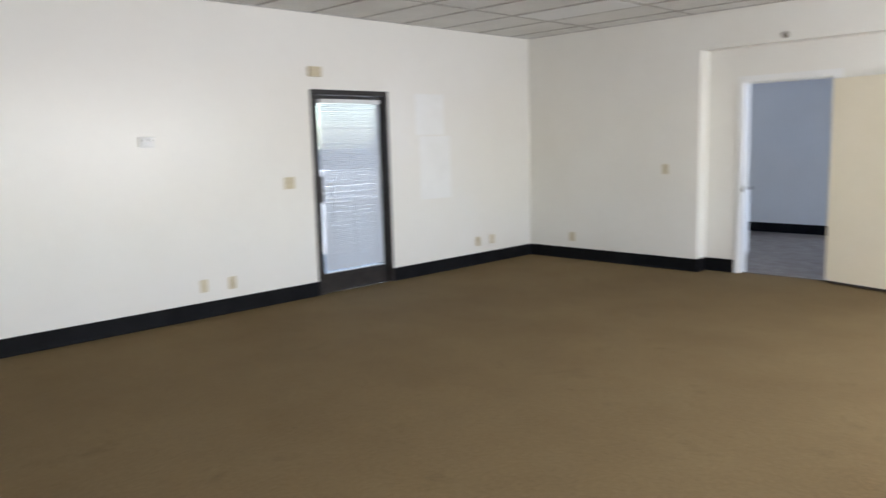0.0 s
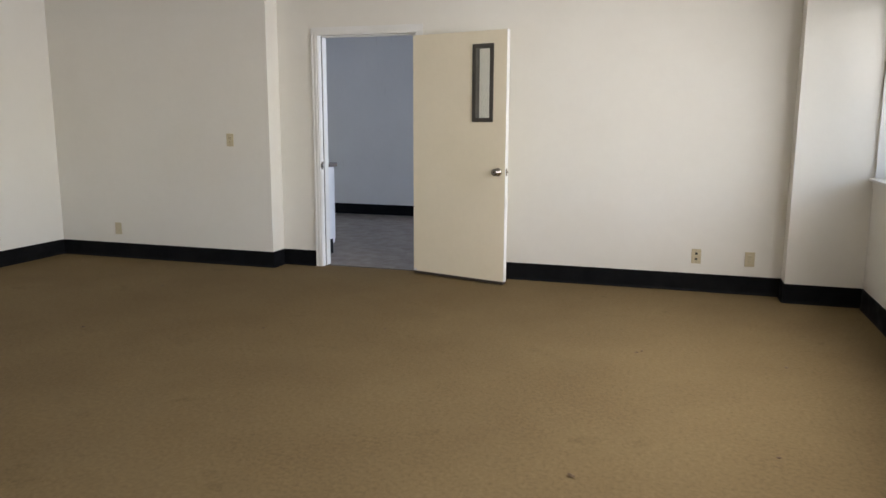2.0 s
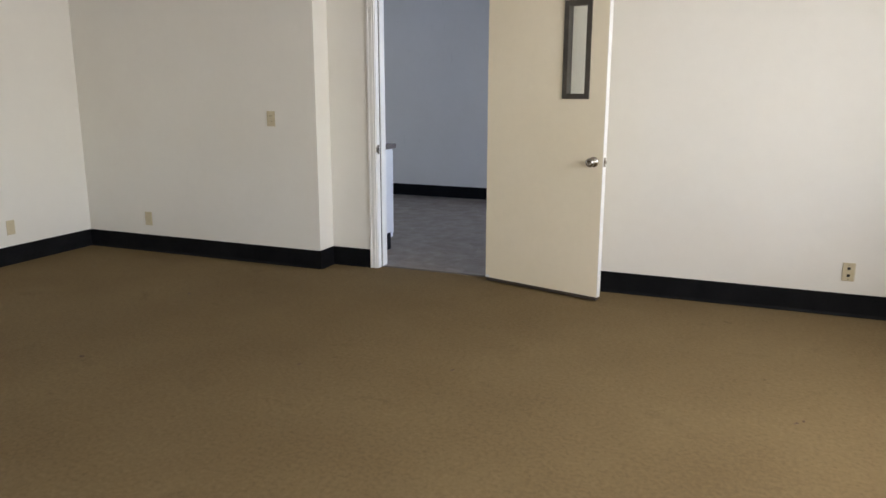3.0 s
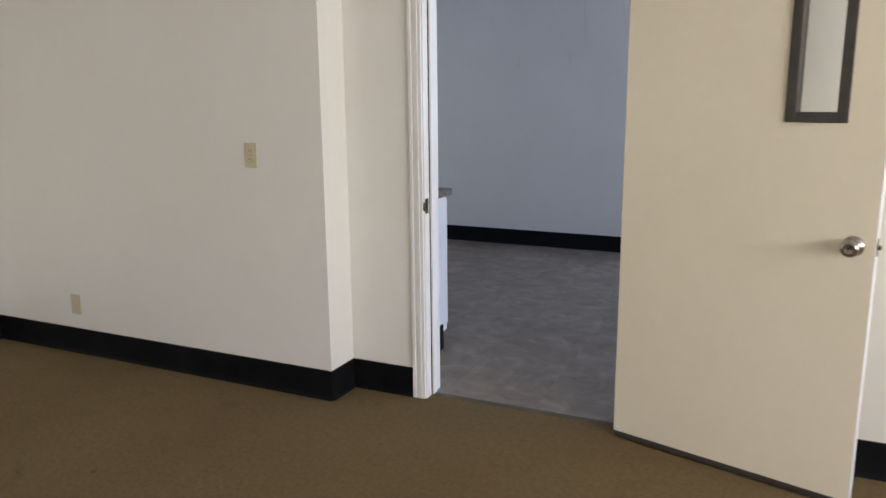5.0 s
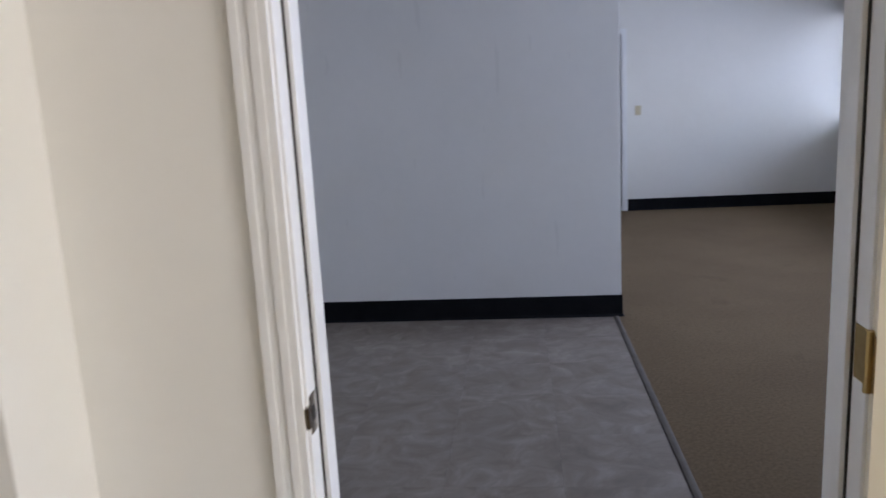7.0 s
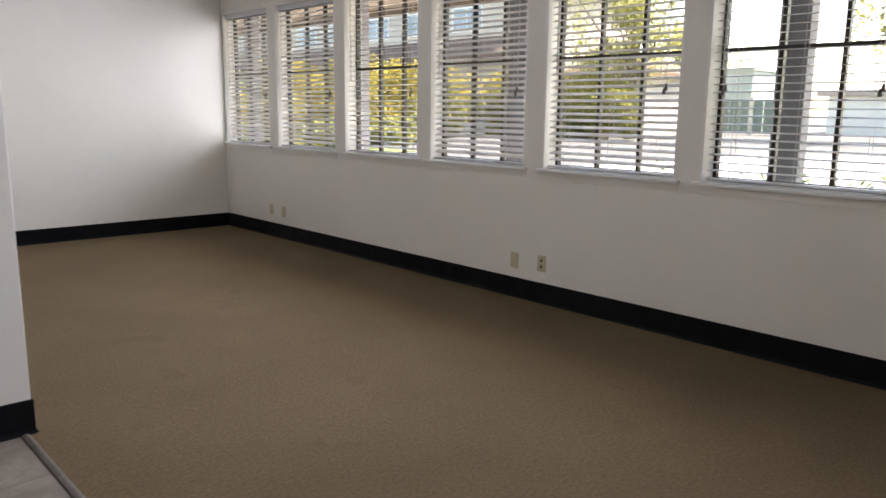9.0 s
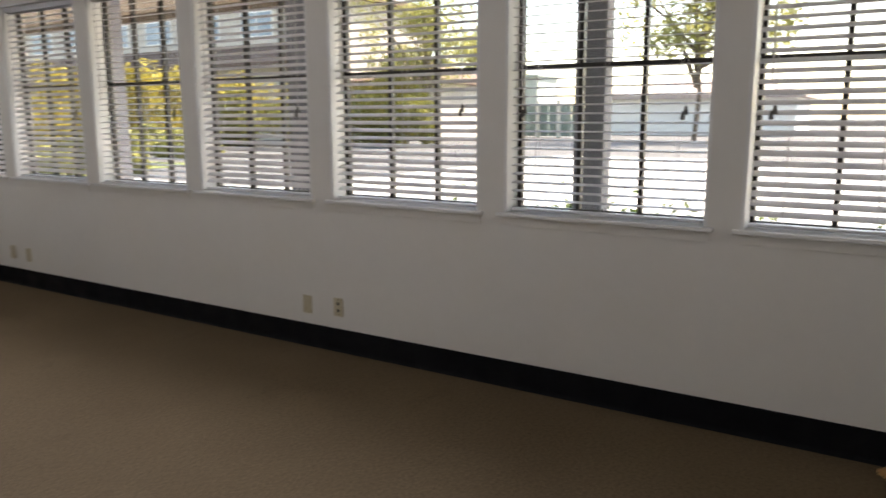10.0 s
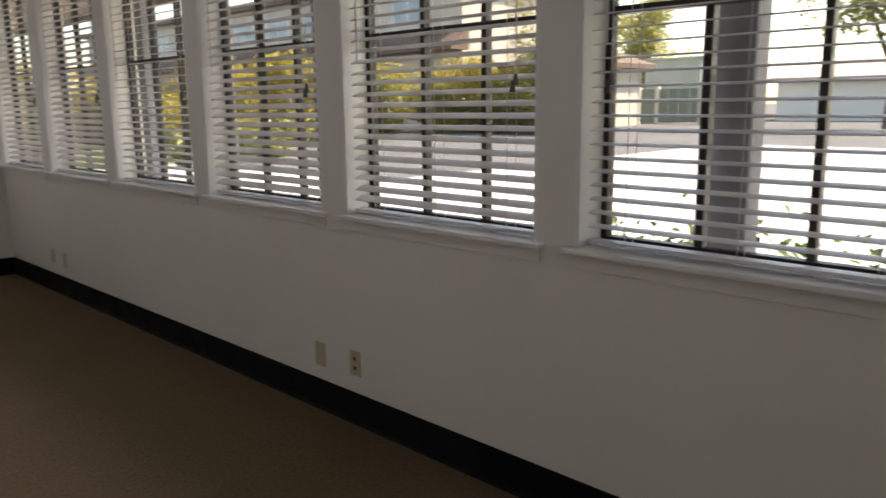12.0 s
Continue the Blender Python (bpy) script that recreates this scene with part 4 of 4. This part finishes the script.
def clumps(rng, centres, spread):
    def pick(r):
        c, k = centres[r.randrange(len(centres))]
        d = Vector((r.gauss(0, 1), r.gauss(0, 1), r.gauss(0, 1))).normalized() * (r.random() ** 0.4) * k * spread
        return c + d
    return pick


def shrub(label, x, y, w, h, mat, seed, n=2600, size=0.07):
    rng = random.Random(seed)
    ob = thing("shrub", label, "shrub", pose(x, y, GZ))
    cs = [(Vector((rng.uniform(-w, w) * 0.35, rng.uniform(-w, w) * 0.5, rng.uniform(0.14, 0.78) * h)), rng.uniform(0.6, 1.0)) for _ in range(22)]
    bm = NB()
    leaves(bm, n, clumps(rng, cs, 0.32 * h), size, rng)
    part("crown", bm, M[mat], ob, kind="stuff")
    bm = NB()
    for c, k in cs[:8]:
        limb(bm, Vector((c.x * 0.2, c.y * 0.3, 0)), c, 0.03, 0.008)
    part("stems", bm, M["bark"], ob)
    return ob


def limb(bm, a, b, r0, r1, steps=6):
    d = (b - a).to_track_quat("Z", "Y").to_matrix()
    mid = a.lerp(b, 0.5) + Vector((0.04, -0.03, 0.02)) * (b - a).length
    rings = [[bm.verts.new(p + d @ Vector((r * math.cos(6.283 * i / steps), r * math.sin(6.283 * i / steps), 0))) for i in range(steps)] for p, r in ((a, r0), (mid, (r0 + r1) / 2), (b, r1))]
    for q, s in zip(rings, rings[1:]):
        for i in range(steps):
            bm.faces.new((q[i], q[(i + 1) % steps], s[(i + 1) % steps], s[i]))


def tree(label, x, y, h, w, mat, seed, n=5200, size=0.11, low=0.35):
    rng = random.Random(seed)
    ob = thing("tree", label, "tree", pose(x, y, GZ))
    cs = [(Vector((rng.gauss(0, 0.36) * w, rng.gauss(0, 0.36) * w, h * rng.uniform(low, 0.95))), rng.uniform(0.5, 1.1)) for _ in range(26)]
    bm = NB()
    limb(bm, Vector((0, 0, 0)), Vector((0.1, 0.1, h * 0.45)), 0.013 * h, 0.009 * h, 9)
    for c, k in cs[:16]:
        limb(bm, Vector((0.1, 0.1, h * rng.uniform(0.25, 0.45))), c, 0.012 * h, 0.003 * h)
    part("trunk", bm, M["bark"], ob)
    bm = NB()
    leaves(bm, n, clumps(rng, cs, 0.17 * h), size, rng)
    part("crown", bm, M[mat], ob, kind="stuff")
    return ob


def building(name, label, x0, x1, y0, y1, wall_h, roof_h, wall_mat, wins, roof_mat="shingle"):
    """A house block with a hipped roof whose long face looks to -x."""
    ob = thing(name, label, "building", pose(x0, y0, GZ))
    bm = NB()
    ww = y1 - y0
    box(bm, 0, x1 - x0, 0, ww, 0, wall_h)
    part("wall", bm, M[wall_mat], ob)
    bm = NB()
    e = 0.7
    b = [bm.verts.new(p) for p in ((-e, -e, wall_h), (x1 - x0 + e, -e, wall_h), (x1 - x0 + e, ww + e, wall_h), (-e, ww + e, wall_h))]
    f = [bm.verts.new((v.co.x, v.co.y, wall_h + 0.3)) for v in b]
    rx = (x1 - x0) / 2
    r = [bm.verts.new((rx, rx, wall_h + roof_h)), bm.verts.new((rx, ww - rx, wall_h + roof_h))]
    bm.faces.new(b[::-1])
    for i in range(4):
        bm.faces.new((b[i], b[(i + 1) % 4], f[(i + 1) % 4], f[i]))
    bm.faces.new((f[0], f[1], r[0]))
    bm.faces.new((f[1], f[2], r[1], r[0]))
    bm.faces.new((f[2], f[3], r[1]))
    bm.faces.new((f[3], f[0], r[0], r[1]))
    part("roof", bm, M[roof_mat], ob, "shingled hipped roof")
    for wy, wz, wide, high in wins:
        wd = part("window", box(NB(), -0.05, 0.0, wy, wy + wide, wz, wz + high), M["trim"], ob, "white framed window")
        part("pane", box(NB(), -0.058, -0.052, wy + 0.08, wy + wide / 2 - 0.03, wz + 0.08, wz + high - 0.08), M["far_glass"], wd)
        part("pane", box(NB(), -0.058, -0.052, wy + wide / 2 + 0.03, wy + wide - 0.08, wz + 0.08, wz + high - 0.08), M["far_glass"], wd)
    return ob


M["pale_green"] = mottle(material("pale_green_paint", (0.42, 0.46, 0.42), 0.7), (0.38, 0.42, 0.38), (0.46, 0.50, 0.46), 0.8, second=(6, 0.05))
M["lawn"] = relief(mottle(material("lawn_grass", (0.14, 0.17, 0.05), 0.9), (0.10, 0.14, 0.035), (0.20, 0.22, 0.07), 0.8, 6, second=(14, 0.25)), 40, 0.8, 0.03)
# far panes are opaque; the reflected sky is put into their blue-grey colour
M["far_glass"] = uneven_gloss(mottle(material("sky_tinted_glass", (0.2, 0.26, 0.32), 0.1), (0.16, 0.22, 0.28), (0.26, 0.32, 0.38), 0.7), 1.0, 0.05, 0.15)
apartments = building("apartment_building", "two-storey stucco building with a brown skirt roof and white windows", 36, 50, 44, 104, 9.6, 2.4, "stucco",
                      [(3.5 + 5.2 * i, z, 3.0, 1.7) for i in range(11) for z in (1.2, 6.95)])
bm = NB()
ends = [[bm.verts.new((x, y, z)) for x, z in ((-1.7, 4.95), (-1.7, 5.2), (-0.01, 6.5), (-0.01, 4.95))] for y in (-0.6, 60.6)]
for i in range(4):
    bm.faces.new((ends[0][i], ends[0][(i + 1) % 4], ends[1][(i + 1) % 4], ends[1][i]))
bm.faces.new(ends[0])
bm.faces.new(ends[1])
bmesh.ops.recalc_face_normals(bm, faces=bm.faces)
part("skirt_roof", bm, M["shingle"], apartments, "brown shingled skirt roof between the storeys")
building("low_building", "pale single-storey wing with a brown hipped roof", 40, 46, 36.8, 43.2, 3.7, 2.0, "stucco", [(0.9 + 2.8 * i, 1.0, 1.8, 1.4) for i in range(2)])
building("low_building", "pale single-storey house with a hipped roof lightened for glare", 60, 68, 18, 33, 2.9, 1.6, "pale_stucco", [], "glare_shingle")
shed = thing("storage_shed", "tall pale grey-green shed behind the bin enclosure", "shed", pose(54, 36.4, GZ))
part("wall", box(NB(), 0, 4.0, 0, 4.6, 0, 4.7, 0.02), M["pale_green"], shed)
part("roof", box(NB(), -0.2, 4.2, -0.2, 4.8, 4.7, 4.85, 0.02), M["pale_green"], shed)
en = thing("bin_enclosure", "dull green panelled bin enclosure with pale posts", "enclosure", pose(50, 30.8, GZ))
posts = (0.0, 1.9, 3.6, 6.9, 9.2, 11.4)
for y0, y1 in zip(posts, posts[1:]):
    n = max(1, round((y1 - y0) / 0.9))
    for j in range(n):
        part("panel", box(NB(), 0.0, 0.06, y0 + (y1 - y0) * j / n + 0.04, y0 + (y1 - y0) * (j + 1) / n - 0.01, 0.1, 2.45, 0.01), M["green"], en)
for y in posts:
    part("post", box(NB(), -0.16, 0.10, y - 0.14, y + 0.14, 0, 2.7, 0.01), M["white_post"], en)
Y, O, N = "broad shrub with bright golden leaves", "dense olive-green hedge by the yard", "low yellow-green shrub on the lawn"
for i, (x, y, w, h, mt, n, lab) in enumerate((
        (33.0, 40.0, 6.0, 4.3, "leaf_yellow", 9000, Y), (33.0, 36.6, 4.4, 3.7, "leaf_yellow", 8000, Y), (31.0, 38.6, 7.0, 2.7, "leaf_olive", 9000, O), (31.0, 33.5, 4.0, 3.2, "leaf_olive", 8000, O),
        (28.5, 44.0, 6.0, 4.1, "leaf_yellow", 8000, Y), (27.0, 42.5, 6.5, 3.2, "leaf_olive", 9000, O), (22.5, 43.0, 5.0, 4.3, "leaf_yellow", 8000, Y),
        (17.0, 40.5, 5.0, 3.9, "leaf_yellow", 8000, Y), (13.0, 41.0, 5.0, 3.6, "leaf_yellow", 8000, Y), (9.5, 42.0, 5.0, 3.4, "leaf_yellow", 7000, Y),
        (18.5, 36.0, 5.0, 1.3, "leaf_pale", 7000, N), (14.0, 33.0, 4.0, 1.1, "leaf_pale", 7000, N), (10.0, 30.0, 4.0, 1.0, "leaf_pale", 7000, N))):
    shrub(lab, x, y, w, h, mt, 20 + i, n, 0.15)
bm = NB()
box(bm, 5.4, 15, 30, 41, GZ, GZ + 0.03, 0.01)
setting("ground_lawn", bm, M["lawn"], "sunlit yellow-green lawn beyond the walk", "lawn")
for i, y in enumerate((9.75, 10.15, 10.9, 11.6, 12.2)):
    shrub("low leafy plant in the bed under the windows", W + 0.75, y, 0.5, 1.13 + 0.08 * math.sin(3.1 * i), "leaf_green", 60 + i, 1700, 0.032)
tree("tall tree with pale yellow-green leaves", 44, 21.4, 12.5, 4.5, "leaf_pale", 5, 4600, 0.22, 0.46)
tree("broad tree with yellow-green leaves", 58, 43.5, 11.0, 4.6, "leaf_pale", 9, 6000, 0.2, 0.3)
tree("broad tree with yellow-green leaves", 34, 34, 8.5, 3.6, "leaf_pale", 6, 7000, 0.13)
tree("tree with yellow autumn leaves", 7, 48, 7.0, 3.5, "leaf_yellow", 7, 6000, 0.13, 0.25)
tree("green tree beyond the yard", 46, 45.0, 8.0, 4.0, "leaf_pale", 9, 6000, 0.16)

# ---- vinyl tiles ----
T = 0.457
shared = {}
ix = 0
x = -1.905
while x > -5.0:
    x0 = max(x - T, -5.095)
    y = 9.21
    while y < YK - 0.01:
        y1 = min(y + T, YK - 0.003)
        key = (round(x - x0, 3), round(y1 - y, 3))
        if key not in shared:
            shared[key] = mesh("vinyl_tile", box(NB(), 0.0004, key[0] - 0.0004, 0.0004, key[1] - 0.0004, -0.004, 0.0), M["vinyl"])
        o = new("vinyl_tile", shared[key])
        o.parent = floor_vinyl
        o.matrix_world = pose(x0, y, random.uniform(0.0, 0.0006))
        y = y1
    x = x0
